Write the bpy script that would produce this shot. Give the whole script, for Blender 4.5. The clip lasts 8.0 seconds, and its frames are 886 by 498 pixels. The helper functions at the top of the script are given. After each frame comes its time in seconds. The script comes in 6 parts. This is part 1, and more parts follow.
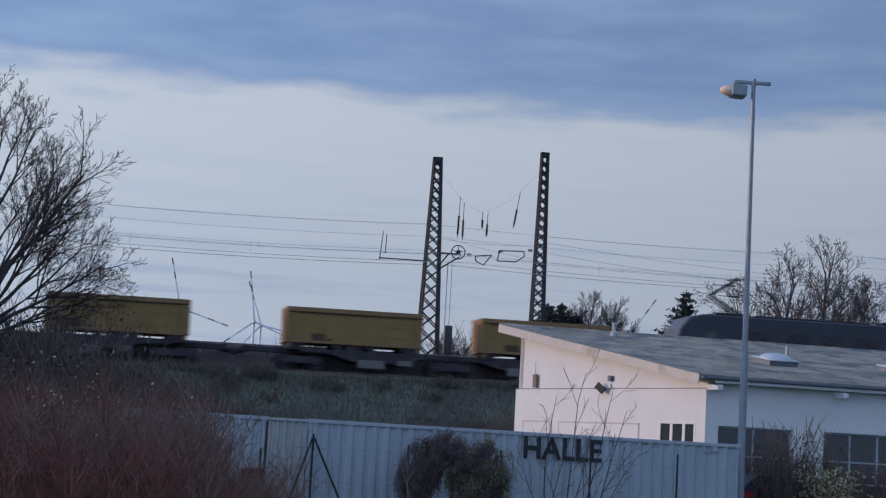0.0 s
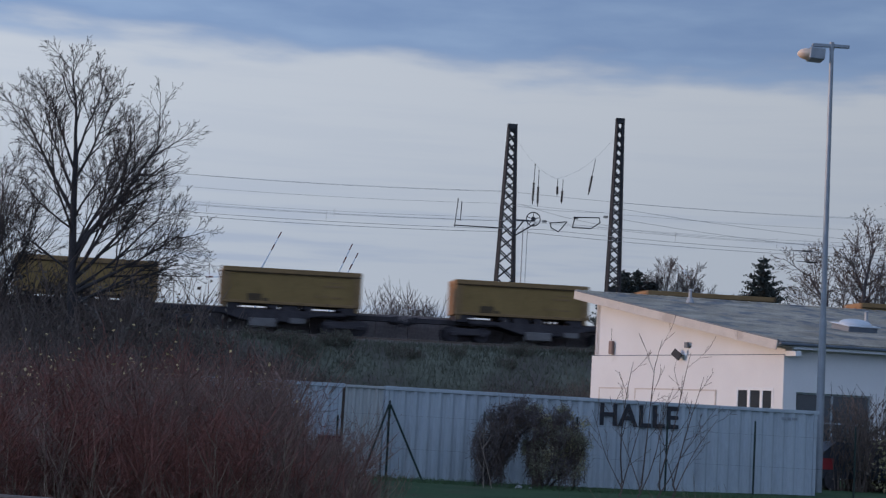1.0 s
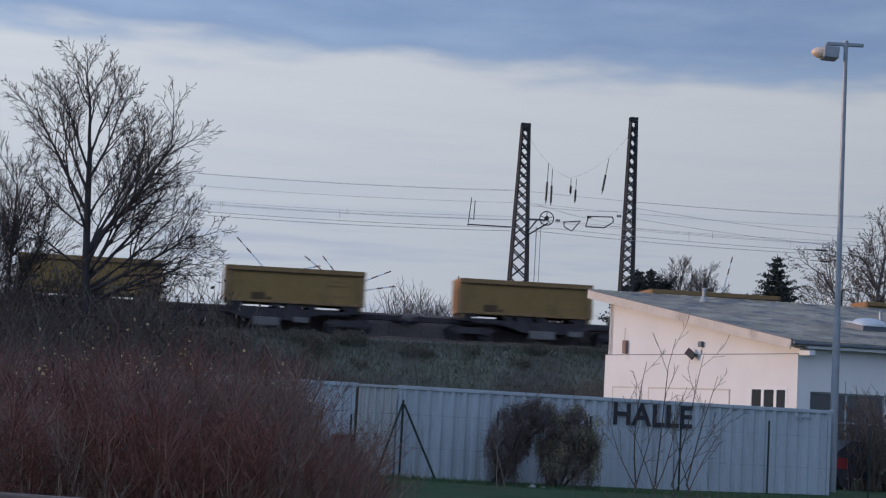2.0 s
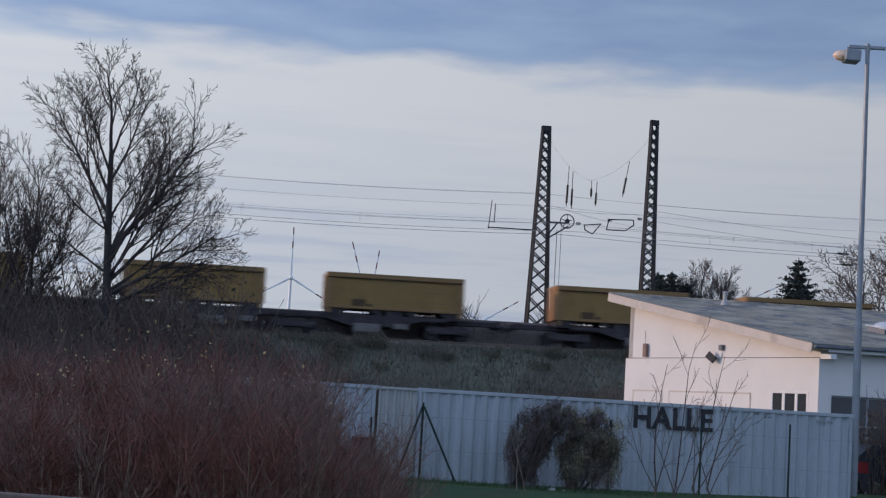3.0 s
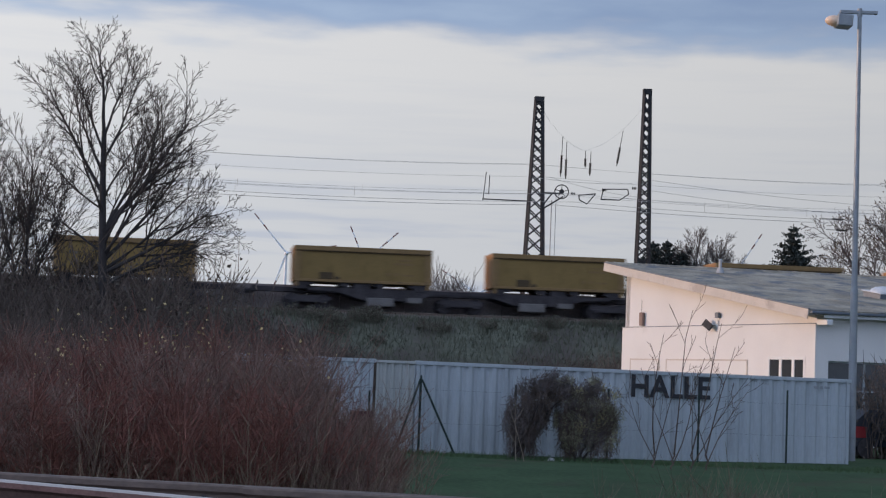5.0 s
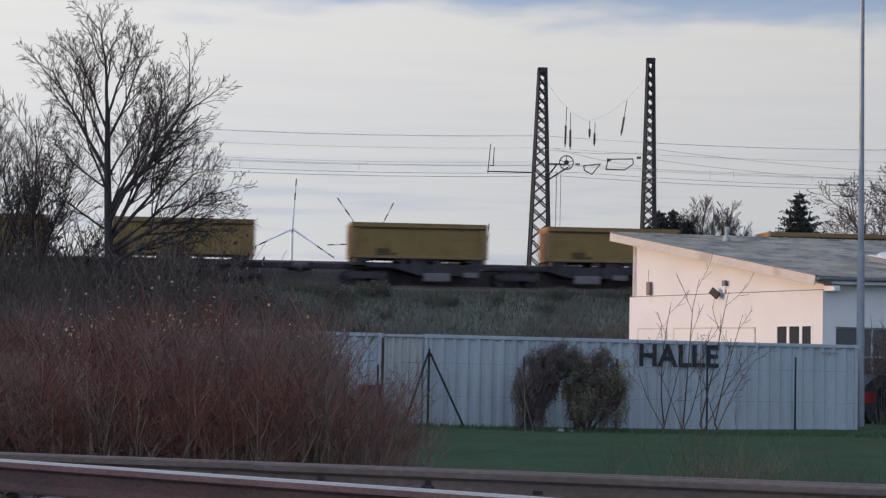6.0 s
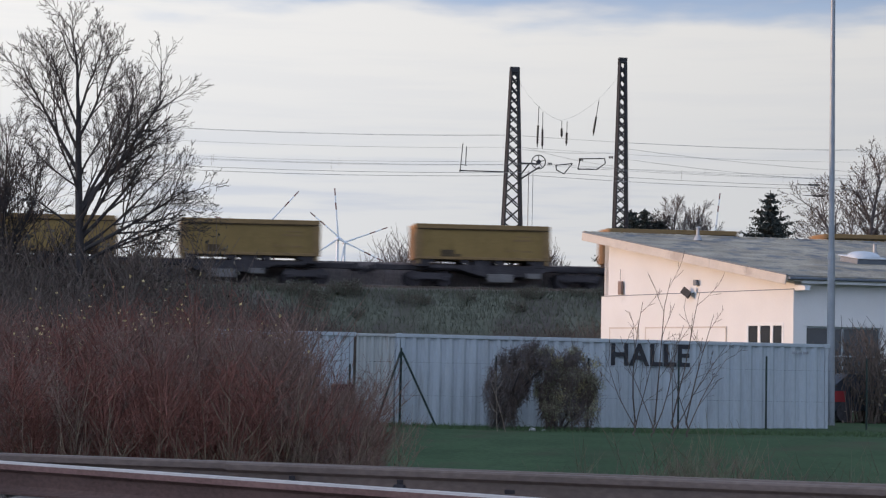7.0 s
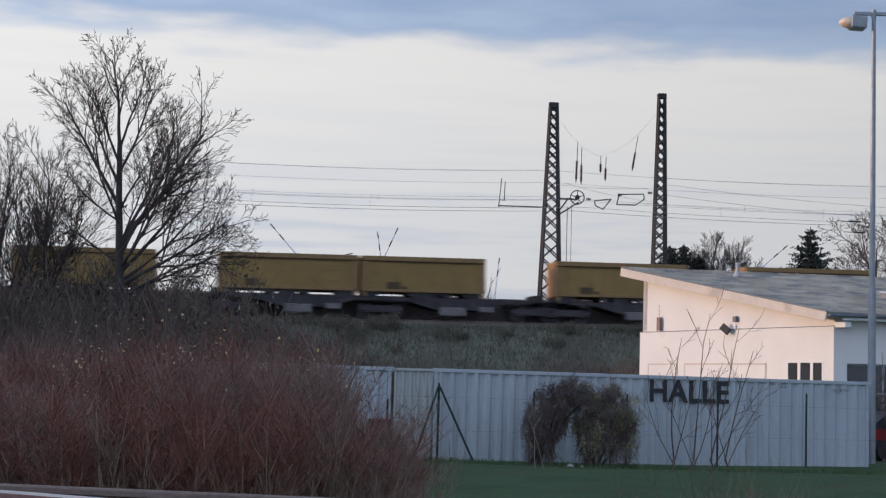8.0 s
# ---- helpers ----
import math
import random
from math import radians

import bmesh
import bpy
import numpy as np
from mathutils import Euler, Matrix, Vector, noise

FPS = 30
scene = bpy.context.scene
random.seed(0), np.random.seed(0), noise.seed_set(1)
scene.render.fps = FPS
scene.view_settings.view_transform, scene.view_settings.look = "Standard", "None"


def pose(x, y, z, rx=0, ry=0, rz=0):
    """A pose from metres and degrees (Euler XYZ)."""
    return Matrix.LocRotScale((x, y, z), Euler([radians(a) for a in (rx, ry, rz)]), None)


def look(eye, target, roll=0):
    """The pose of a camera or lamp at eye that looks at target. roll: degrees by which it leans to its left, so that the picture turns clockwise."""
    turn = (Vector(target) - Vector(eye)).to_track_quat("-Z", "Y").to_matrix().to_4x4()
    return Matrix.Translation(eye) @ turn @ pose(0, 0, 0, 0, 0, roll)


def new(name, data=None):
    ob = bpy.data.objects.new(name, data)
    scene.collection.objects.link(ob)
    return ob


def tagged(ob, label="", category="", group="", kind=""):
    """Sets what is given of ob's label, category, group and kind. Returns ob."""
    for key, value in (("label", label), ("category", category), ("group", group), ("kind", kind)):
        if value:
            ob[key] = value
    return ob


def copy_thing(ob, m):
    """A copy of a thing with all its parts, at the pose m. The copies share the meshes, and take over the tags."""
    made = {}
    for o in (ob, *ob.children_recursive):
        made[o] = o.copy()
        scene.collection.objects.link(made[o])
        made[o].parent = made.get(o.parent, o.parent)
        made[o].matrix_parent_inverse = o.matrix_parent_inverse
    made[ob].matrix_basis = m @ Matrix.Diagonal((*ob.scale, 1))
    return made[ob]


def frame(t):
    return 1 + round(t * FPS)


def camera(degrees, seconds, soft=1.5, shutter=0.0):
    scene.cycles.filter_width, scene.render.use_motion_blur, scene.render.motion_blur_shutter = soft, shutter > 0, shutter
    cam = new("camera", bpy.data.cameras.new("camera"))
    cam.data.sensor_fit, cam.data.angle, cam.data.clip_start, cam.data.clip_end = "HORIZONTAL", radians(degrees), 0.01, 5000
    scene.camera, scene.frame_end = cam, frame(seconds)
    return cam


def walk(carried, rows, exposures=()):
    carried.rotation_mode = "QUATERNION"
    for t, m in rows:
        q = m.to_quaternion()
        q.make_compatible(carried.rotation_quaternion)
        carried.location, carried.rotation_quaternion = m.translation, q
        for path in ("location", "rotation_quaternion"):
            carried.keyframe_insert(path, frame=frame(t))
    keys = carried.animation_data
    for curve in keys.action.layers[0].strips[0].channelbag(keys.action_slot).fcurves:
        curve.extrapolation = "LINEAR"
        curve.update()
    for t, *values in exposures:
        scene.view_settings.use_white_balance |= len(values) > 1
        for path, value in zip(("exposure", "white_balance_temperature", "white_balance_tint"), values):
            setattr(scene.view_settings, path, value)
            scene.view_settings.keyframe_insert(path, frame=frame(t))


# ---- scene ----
EYE = 2.0
cam = camera(30.0, 8.0, soft=1.25, shutter=0.3)
# seconds, yaw, pitch, roll in degrees; the camera turns in the hand and stays in its place
TURNS = [
    (0.0, -3.193, 6.898, 3.204),
    (0.5, -2.394, 6.347, 3.287),
    (1.0, -0.643, 5.619, 3.157),
    (1.5, -0.296, 5.545, 3.097),
    (3.0, 0.531, 5.623, 3.353),
    (3.5, 0.992, 5.274, 3.242),
    (4.0, 1.116, 4.976, 3.029),
    (4.5, 0.481, 4.928, 2.893),
    (6.0, 0.497, 3.745, 1.278),
    (6.5, 0.000, 3.442, 1.300),
    (7.0, -0.470, 3.740, 1.272),
    (7.5, 0.299, 4.229, 1.322),
    (8.0, 0.893, 4.917, 1.633),
]
EXPOSURES = [(0.0, -0.25, 5750, 9), (0.5, -0.32, 5800, 9), (1.5, -0.15, 6080, 9), (3.0, -0.11, 6230, 10), (3.5, -0.09, 6330, 10),
             (4.5, 0.06, 6580, 10), (6.0, 0.17, 6900, 10), (6.5, 0.30, 6950, 10), (7.0, 0.36, 6920, 10), (8.0, 0.25, 6880, 10)]
walk(cam, [(t, pose(0, 0, EYE, 90 + pitch, 0, yaw) @ pose(0, 0, 0, 0, 0, roll)) for t, yaw, pitch, roll in TURNS], EXPOSURES)

# ---- light ----
SUN_TO = Vector((-0.985, 0.13, 0.085)).normalized()


def node(nt, kind, **values):
    n = nt.nodes.new(kind)
    for key, value in values.items():
        if key.startswith("in_"):
            name = key[3:]
            n.inputs[int(name) if name.isdigit() else name].default_value = value
        else:
            setattr(n, key, value)
    return n


def math_node(nt, op, a, b=None, c=None, clamp=False):
    n = nt.nodes.new("ShaderNodeMath")
    n.operation, n.use_clamp = op, clamp
    for i, v in enumerate((a, b, c)):
        if v is None:
            continue
        if isinstance(v, (int, float)):
            n.inputs[i].default_value = v
        else:
            nt.links.new(v, n.inputs[i])
    return n.outputs[0]


def ramp(nt, fac, lo, hi):
    n = node(nt, "ShaderNodeMapRange", interpolation_type="SMOOTHSTEP")
    n.inputs[1].default_value, n.inputs[2].default_value = lo, hi
    nt.links.new(fac, n.inputs[0])
    return n.outputs[0]


def mixed(nt, fac, a, b):
    n = nt.nodes.new("ShaderNodeMix")
    n.data_type = "RGBA"
    for sock, v in ((n.inputs[0], fac), (n.inputs[6], a), (n.inputs[7], b)):
        if isinstance(v, (int, float)):
            sock.default_value = v
        elif isinstance(v, tuple):
            sock.default_value = (*v, 1)
        else:
            nt.links.new(v, sock)
    return n.outputs[2]


def make_world():
    w = bpy.data.worlds.new("evening_sky")
    scene.world = w
    w.use_nodes = True
    nt = w.node_tree
    nt.nodes.clear()
    out = node(nt, "ShaderNodeOutputWorld")
    bg = node(nt, "ShaderNodeBackground", in_1=0.1)
    sky = node(nt, "ShaderNodeTexSky", sky_type="NISHITA", sun_disc=False, sun_elevation=math.asin(SUN_TO.z),
               sun_rotation=math.atan2(SUN_TO.x, SUN_TO.y), altitude=100, air_density=1.0, dust_density=1.0, ozone_density=1.0)
    geo = node(nt, "ShaderNodeTexCoord")
    sep = node(nt, "ShaderNodeSeparateXYZ")
    nt.links.new(geo.outputs["Generated"], sep.inputs[0])
    az = math_node(nt, "ARCTAN2", sep.outputs[0], sep.outputs[1])
    el = math_node(nt, "ARCSINE", sep.outputs[2])
    # slow noise stretched along the horizon
    comb = node(nt, "ShaderNodeCombineXYZ")
    nt.links.new(math_node(nt, "MULTIPLY", az, 9.0), comb.inputs[0])
    nt.links.new(math_node(nt, "MULTIPLY", el, 42.0), comb.inputs[1])
    n1 = node(nt, "ShaderNodeTexNoise", in_2=1.0, in_3=6.0, in_4=0.5)
    nt.links.new(comb.outputs[0], n1.inputs[0])
    comb2 = node(nt, "ShaderNodeCombineXYZ", in_2=3.7)
    nt.links.new(math_node(nt, "MULTIPLY", az, 7.0), comb2.inputs[0])
    nt.links.new(math_node(nt, "MULTIPLY", el, 110.0), comb2.inputs[1])
    n2 = node(nt, "ShaderNodeTexNoise", in_2=1.0, in_3=5.0, in_4=0.55)
    nt.links.new(comb2.outputs[0], n2.inputs[0])
    # upper cloud bank with a soft lower edge that sinks to the east
    edge = math_node(nt, "MULTIPLY_ADD", az, CLOUD_SLOPE, CLOUD_EDGE)
    height = math_node(nt, "SUBTRACT", el, edge)
    height = math_node(nt, "MULTIPLY_ADD", math_node(nt, "SUBTRACT", n1.outputs[0], 0.5), 0.062, height)
    bank = ramp(nt, height, -0.010, 0.016)
    # thin grey streaks below it
    streak = ramp(nt, n2.outputs[0], 0.45, 0.66)
    low = ramp(nt, el, 0.155, 0.06)
    clear = mixed(nt, ramp(nt, el, 0.20, 0.085), SKY_BRIGHT, SKY_LOW)
    clear = mixed(nt, math_node(nt, "MULTIPLY", streak, math_node(nt, "MULTIPLY_ADD", low, 0.75, 0.1)), clear, SKY_STREAK)
    puff = mixed(nt, ramp(nt, n1.outputs[0], 0.30, 0.8), SKY_BANK, SKY_BANK_LIGHT)
    cover = mixed(nt, bank, clear, puff)
    # open blue sky in the other half, away from the view
    back = ramp(nt, math_node(nt, "MULTIPLY", sep.outputs[1], -1.0), -0.25, 0.5)
    back_sky = mixed(nt, ramp(nt, n1.outputs[0], 0.35, 0.75), SKY_BACK, SKY_BRIGHT)
    cover = mixed(nt, back, cover, back_sky)
    # the cloud cover lies over the clear sky
    total = mixed(nt, 0.93, sky.outputs[0], cover)
    # the cover thins toward the low sun
    toward = node(nt, "ShaderNodeVectorMath", operation="SCALE")
    nt.links.new(total, toward.inputs[0])
    nt.links.new(math_node(nt, "MULTIPLY_ADD", sep.outputs[0], -0.42, 0.985), toward.inputs["Scale"])
    total = toward.outputs[0]
    nt.links.new(total, bg.inputs[0])
    nt.links.new(bg.outputs[0], out.inputs[0])


CLOUD_EDGE, CLOUD_SLOPE = 0.207, -0.02
SKY_BRIGHT, SKY_LOW, SKY_STREAK = (6.6, 6.75, 7.1), (5.6, 5.9, 6.5), (4.2, 4.75, 6.0)
SKY_BACK = (4.6, 6.6, 11.0)
SKY_BANK, SKY_BANK_LIGHT = (2.45, 3.45, 5.5), (3.5, 4.6, 6.5)
make_world()
sun_data = bpy.data.lights.new("sun", "SUN")
sun_data.energy, sun_data.angle, sun_data.color = 2.0, radians(0.6), (1.0, 0.70, 0.53)
sun = new("sun", sun_data)
sun.matrix_world = look(SUN_TO * 400, (0, 0, 0))
# ---- materials ----
def material(name, base, rough=0.8, metal=0.0, vary=0.25, scale=4.0, fine=60.0, bump=0.15, stain=None, stain_at=(0.55, 0.7), stain_scale=1.5,
             stretch=(1, 1, 1), per_piece=0.0, emit=None, spec=0.4):
    """Base colour broken up by noise at two scales, with fine relief, stains and a shift from piece to piece."""
    m = bpy.data.materials.new(name)
    m.use_nodes = True
    nt = m.node_tree
    b = nt.nodes["Principled BSDF"]
    b.inputs["Roughness"].default_value, b.inputs["Metallic"].default_value = rough, metal
    b.inputs["Specular IOR Level"].default_value = spec
    co = node(nt, "ShaderNodeTexCoord")
    mp = node(nt, "ShaderNodeMapping")
    mp.inputs["Scale"].default_value = stretch
    nt.links.new(co.outputs["Object"], mp.inputs[0])
    big = node(nt, "ShaderNodeTexNoise", in_2=scale, in_3=4.0)
    small = node(nt, "ShaderNodeTexNoise", in_2=fine, in_3=3.0)
    for n in (big, small):
        nt.links.new(mp.outputs[0], n.inputs[0])
    dark = tuple(c * (1 - vary) for c in base)
    light = tuple(min(1.0, c * (1 + vary)) for c in base)
    fac = math_node(nt, "MULTIPLY_ADD", small.outputs[0], 0.45, math_node(nt, "MULTIPLY", big.outputs[0], 0.55))
    col = mixed(nt, ramp(nt, fac, 0.3, 0.7), dark, light)
    if stain:
        st = node(nt, "ShaderNodeTexNoise", in_2=stain_scale, in_3=6.0, in_4=0.6)
        nt.links.new(mp.outputs[0], st.inputs[0])
        col = mixed(nt, ramp(nt, st.outputs[0], *stain_at), col, stain)
    if per_piece:
        info = node(nt, "ShaderNodeObjectInfo")
        isl = node(nt, "ShaderNodeNewGeometry")
        r = math_node(nt, "FRACT", math_node(nt, "ADD", info.outputs["Random"], isl.outputs["Random Per Island"]))
        hsv = node(nt, "ShaderNodeHueSaturation")
        nt.links.new(math_node(nt, "MULTIPLY_ADD", r, 2 * per_piece, 1 - per_piece), hsv.inputs["Value"])
        nt.links.new(col, hsv.inputs["Color"])
        col = hsv.outputs[0]
    nt.links.new(col, b.inputs["Base Color"])
    if bump:
        bp = node(nt, "ShaderNodeBump", in_0=bump, in_1=0.02)
        nt.links.new(fac, bp.inputs["Height"])
        nt.links.new(bp.outputs[0], b.inputs["Normal"])
    if emit:
        b.inputs["Emission Color"].default_value, b.inputs["Emission Strength"].default_value = (*emit[0], 1), emit[1]
    return m


GRASS = material("grass", (0.054, 0.090, 0.044), 0.95, vary=0.25, scale=0.5, fine=9, spec=0.1, stain=(0.075, 0.072, 0.046), stain_scale=0.35, stain_at=(0.5, 0.75), bump=0.5)
BLADE = material("grass_blade", (0.085, 0.132, 0.066), 0.9, vary=0.12, per_piece=0.12, bump=0, spec=0.1)
DRY = material("dry_stalk", (0.21, 0.15, 0.105), 0.9, vary=0.35, per_piece=0.4, bump=0)
BALLAST = material("ballast", (0.17, 0.145, 0.13), 0.95, vary=0.4, scale=3, fine=30, per_piece=0.3, bump=0.4)
RAIL_TOP = material("polished_rail", (0.56, 0.485, 0.44), 0.6, 0.0, vary=0.12, scale=3, fine=50, stretch=(0.2, 1, 1), bump=0.03)
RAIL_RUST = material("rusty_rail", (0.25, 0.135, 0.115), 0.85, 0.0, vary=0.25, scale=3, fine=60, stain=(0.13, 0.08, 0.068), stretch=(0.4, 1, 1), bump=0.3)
# darker copy of the rail rust; shade below the head is in the colour
RAIL_SHADE = material("shaded_rusty_web", (0.125, 0.072, 0.06), 0.9, vary=0.3, scale=3, fine=50, stain=(0.075, 0.055, 0.048), stretch=(0.4, 1, 1), bump=0.3)
RAIL_OLD = material("weathered_rail", (0.19, 0.138, 0.115), 0.75, 0.0, vary=0.25, scale=2, fine=40, stretch=(0.4, 1, 1), bump=0.25)
SLEEPER = material("concrete_sleeper", (0.25, 0.22, 0.20), 0.9, vary=0.25, scale=5, fine=60, stain=(0.08, 0.06, 0.05))
WHITE_STEEL = material("white_container_steel", (0.41, 0.45, 0.485), 0.55, vary=0.10, scale=0.8, fine=14, stain=(0.27, 0.28, 0.29), stain_at=(0.56, 0.78),
                       stain_scale=1.3, stretch=(2.0, 2.0, 0.35), bump=0.06)
DOOR_STEEL = material("weathered_door_steel", (0.43, 0.44, 0.43), 0.6, vary=0.12, scale=1, fine=14, stain=(0.3, 0.2, 0.14), stain_at=(0.52, 0.75),
                      stain_scale=1.8, stretch=(2.2, 2.2, 0.35), bump=0.08)
BLACK_PAINT = material("black_letter_paint", (0.028, 0.028, 0.034), 0.7, vary=0.3, bump=0)
FENCE_GREEN = material("dark_green_steel", (0.012, 0.028, 0.022), 0.5, vary=0.3)
PLASTER = material("white_plaster", (0.78, 0.75, 0.73), 0.9, vary=0.05, scale=0.6, fine=30, stain=(0.62, 0.6, 0.58), stain_at=(0.6, 0.85), stain_scale=0.6, bump=0.12)
FASCIA = material("weathered_fascia_board", (0.60, 0.53, 0.47), 0.8, vary=0.10, scale=1.5, fine=25, stain=(0.48, 0.41, 0.36), stain_scale=1.2, bump=0.1)
ROOF = material("bitumen_roof_sheet", (0.40, 0.345, 0.275), 0.95, spec=0.12, vary=0.3, scale=0.8, fine=12, stain=(0.20, 0.20, 0.205), stain_at=(0.48, 0.64), stain_scale=0.9, per_piece=0.12, bump=0.3)
GUTTER = material("grey_gutter", (0.13, 0.15, 0.18), 0.5, vary=0.15)
FRAME_WHITE = material("white_window_frame", (0.74, 0.74, 0.74), 0.5, vary=0.04, bump=0)
DARK_FRAME = material("grey_window_frame", (0.35, 0.38, 0.40), 0.5, vary=0.08, bump=0)
INSIDE = material("dark_room", (0.035, 0.035, 0.04), 0.9, vary=0.3)
DOME = material("skylight_plastic", (0.55, 0.58, 0.62), 0.3, vary=0.08, bump=0)
GALV = material("galvanised_steel", (0.30, 0.32, 0.345), 0.5, 0.35, vary=0.12, scale=3, fine=40, bump=0.04)
MAST_STEEL = material("dark_mast_steel", (0.038, 0.037, 0.04), 0.75, 0.1, vary=0.35, scale=2, fine=30, bump=0.1)
BROWN_BOX = material("brown_painted_box", (0.27, 0.18, 0.15), 0.7, vary=0.15)
CONCRETE = material("weight_stack", (0.09, 0.085, 0.085), 0.9, vary=0.25)
CABLE = material("catenary_cable", (0.31, 0.32, 0.335), 0.6, 0.3, vary=0.2, bump=0)
PORCELAIN = material("brown_insulator", (0.02, 0.016, 0.015), 0.4, vary=0.2, bump=0)
# end walls of the yellow boxes; warm sunlight is mixed into this base colour
END_SUN_PAINT = material("end_steel_painted_sunlit", (0.36, 0.19, 0.085), 0.7, vary=0.12, scale=0.9, fine=10, stain=(0.4, 0.2, 0.06), stain_scale=1.0, bump=0.05)
YELLOW = material("yellow_swap_body", (0.265, 0.172, 0.058), 0.7, vary=0.12, scale=0.7, fine=10, stain=(0.18, 0.115, 0.035), stain_at=(0.45, 0.8), stain_scale=0.8, bump=0.05, per_piece=0.06)
BROWN_RAIL = material("dirty_yellow_rail", (0.25, 0.155, 0.065), 0.7, vary=0.2, scale=1.5, fine=14, stain=(0.12, 0.08, 0.05), bump=0.1)
MUD = material("muddy_rail", (0.10, 0.072, 0.045), 0.9, vary=0.35, scale=1.2, fine=12, spec=0.15)
UNDER = material("dark_wagon_steel", (0.062, 0.056, 0.06), 0.95, 0.0, spec=0.1, vary=0.35, scale=1.2, fine=12)
GREYPLATE = material("grey_wagon_plate", (0.17, 0.16, 0.155), 0.9, spec=0.15, vary=0.25, scale=1.2, fine=14)
LOCO = material("black_loco_paint", (0.038, 0.042, 0.056), 0.35, vary=0.15, scale=0.6, fine=10, bump=0.02)
LOCO_END = material("grey_loco_nose", (0.16, 0.165, 0.18), 0.45, vary=0.15, scale=0.7, fine=12)
GLASS_DARK = material("dark_glass", (0.045, 0.05, 0.055), 0.06, vary=0.1, bump=0, spec=0.6)
BARK = material("dark_bark", (0.055, 0.047, 0.046), 0.95, vary=0.3, scale=4, fine=40, stretch=(1, 1, 0.3), bump=0.4)
BARK_FAR = material("grey_bark", (0.115, 0.10, 0.098), 0.95, vary=0.3, scale=3, fine=30, bump=0.2)
RED_STEM = material("red_dogwood_stem", (0.212, 0.083, 0.062), 0.85, vary=0.3, scale=1.2, fine=20, per_piece=0.3, bump=0)
BROWN_STEM = material("brown_red_stem", (0.230, 0.147, 0.118), 0.9, vary=0.3, scale=1.5, fine=20, per_piece=0.3, bump=0)
WEED = material("olive_weed", (0.16, 0.14, 0.09), 0.9, vary=0.3, scale=2, fine=20, per_piece=0.4, bump=0)
DARK_STEM = material("dark_thicket_stem", (0.125, 0.092, 0.076), 0.9, vary=0.3, scale=1.5, fine=20, per_piece=0.3, bump=0)
BARRIER = material("weathered_barrier", (0.21, 0.185, 0.18), 0.95, vary=0.25, scale=0.5, fine=6, stain=(0.13, 0.11, 0.10), stain_scale=0.6, spec=0.15)
PALE_STEM = material("pale_sapling_bark", (0.34, 0.27, 0.22), 0.85, vary=0.3, fine=40, bump=0)
YELLOW_LEAF = material("yellow_autumn_leaf", (0.62, 0.47, 0.23), 0.75, vary=0.35, per_piece=0.5, bump=0)
GOLD_LEAF = material("yellowing_bush_leaf", (0.42, 0.37, 0.21), 0.85, vary=0.35, per_piece=0.4, bump=0)
BUSH_OLIVE = material("olive_bush_leaf", (0.29, 0.28, 0.19), 0.85, vary=0.35, per_piece=0.4, bump=0)
OLIVE_LEAF = material("olive_shrub_leaf", (0.145, 0.146, 0.105), 0.9, vary=0.2, per_piece=0.18, bump=0)
BUSH_LEAF = material("dark_bush_leaf", (0.165, 0.140, 0.142), 0.85, vary=0.3, per_piece=0.35, bump=0)
BANK_BLADE = material("embankment_blade", (0.125, 0.130, 0.094), 0.9, vary=0.2, scale=0.4, fine=5, per_piece=0.12, bump=0)
DARK_LEAF = material("dark_evergreen_leaf", (0.112, 0.092, 0.072), 0.85, vary=0.4, per_piece=0.5, bump=0)
BROWN_LEAF = material("withered_leaf", (0.13, 0.095, 0.06), 0.85, vary=0.4, per_piece=0.5, bump=0)
NEEDLE = material("spruce_needles", (0.045, 0.055, 0.05), 0.9, vary=0.4, per_piece=0.4, bump=0)
BANK = material("embankment_weeds", (0.135, 0.140, 0.105), 0.95, vary=0.3, scale=0.35, fine=5, stain=(0.105, 0.09, 0.078), stain_scale=0.2, stain_at=(0.42, 0.62), bump=0.6)
TURBINE = material("white_turbine", (0.86, 0.87, 0.9), 0.4, vary=0.03, bump=0)
TURBINE_RED = material("red_blade_band", (0.17, 0.045, 0.045), 0.5, vary=0.05, bump=0)
CAR_RED = material("red_car_paint", (0.30, 0.03, 0.035), 0.3, vary=0.1, bump=0)
CRATE = material("crimson_crate", (0.06, 0.014, 0.024), 0.6, vary=0.2)
PALE_STONE = material("pale_rubble", (0.36, 0.36, 0.36), 0.9, vary=0.25, per_piece=0.3)
# orange of the sun's reflection is painted into the glass colour
LAMP_GLASS = material("lamp_glass_sun_glare", (0.88, 0.62, 0.46), 0.3, 0.0, vary=0.2, bump=0)


# ---- building blocks ----
def box(bm, x0, y0, z0, x1, y1, z1, m=None, bevel=0.0):
    r = bmesh.ops.create_cube(bm, size=1.0)
    vs = r["verts"]
    for v in vs:
        v.co = Vector(((x0 + x1) / 2 + v.co.x * (x1 - x0), (y0 + y1) / 2 + v.co.y * (y1 - y0), (z0 + z1) / 2 + v.co.z * (z1 - z0)))
    if bevel:
        es = list({e for v in vs for e in v.link_edges})
        out = bmesh.ops.bevel(bm, geom=es, offset=bevel, segments=1, affect="EDGES")
        vs = list({v for f in out["faces"] for v in f.verts} | {v for v in vs if v.is_valid})
    if m is not None:
        for v in vs:
            v.co = m @ v.co
    return vs


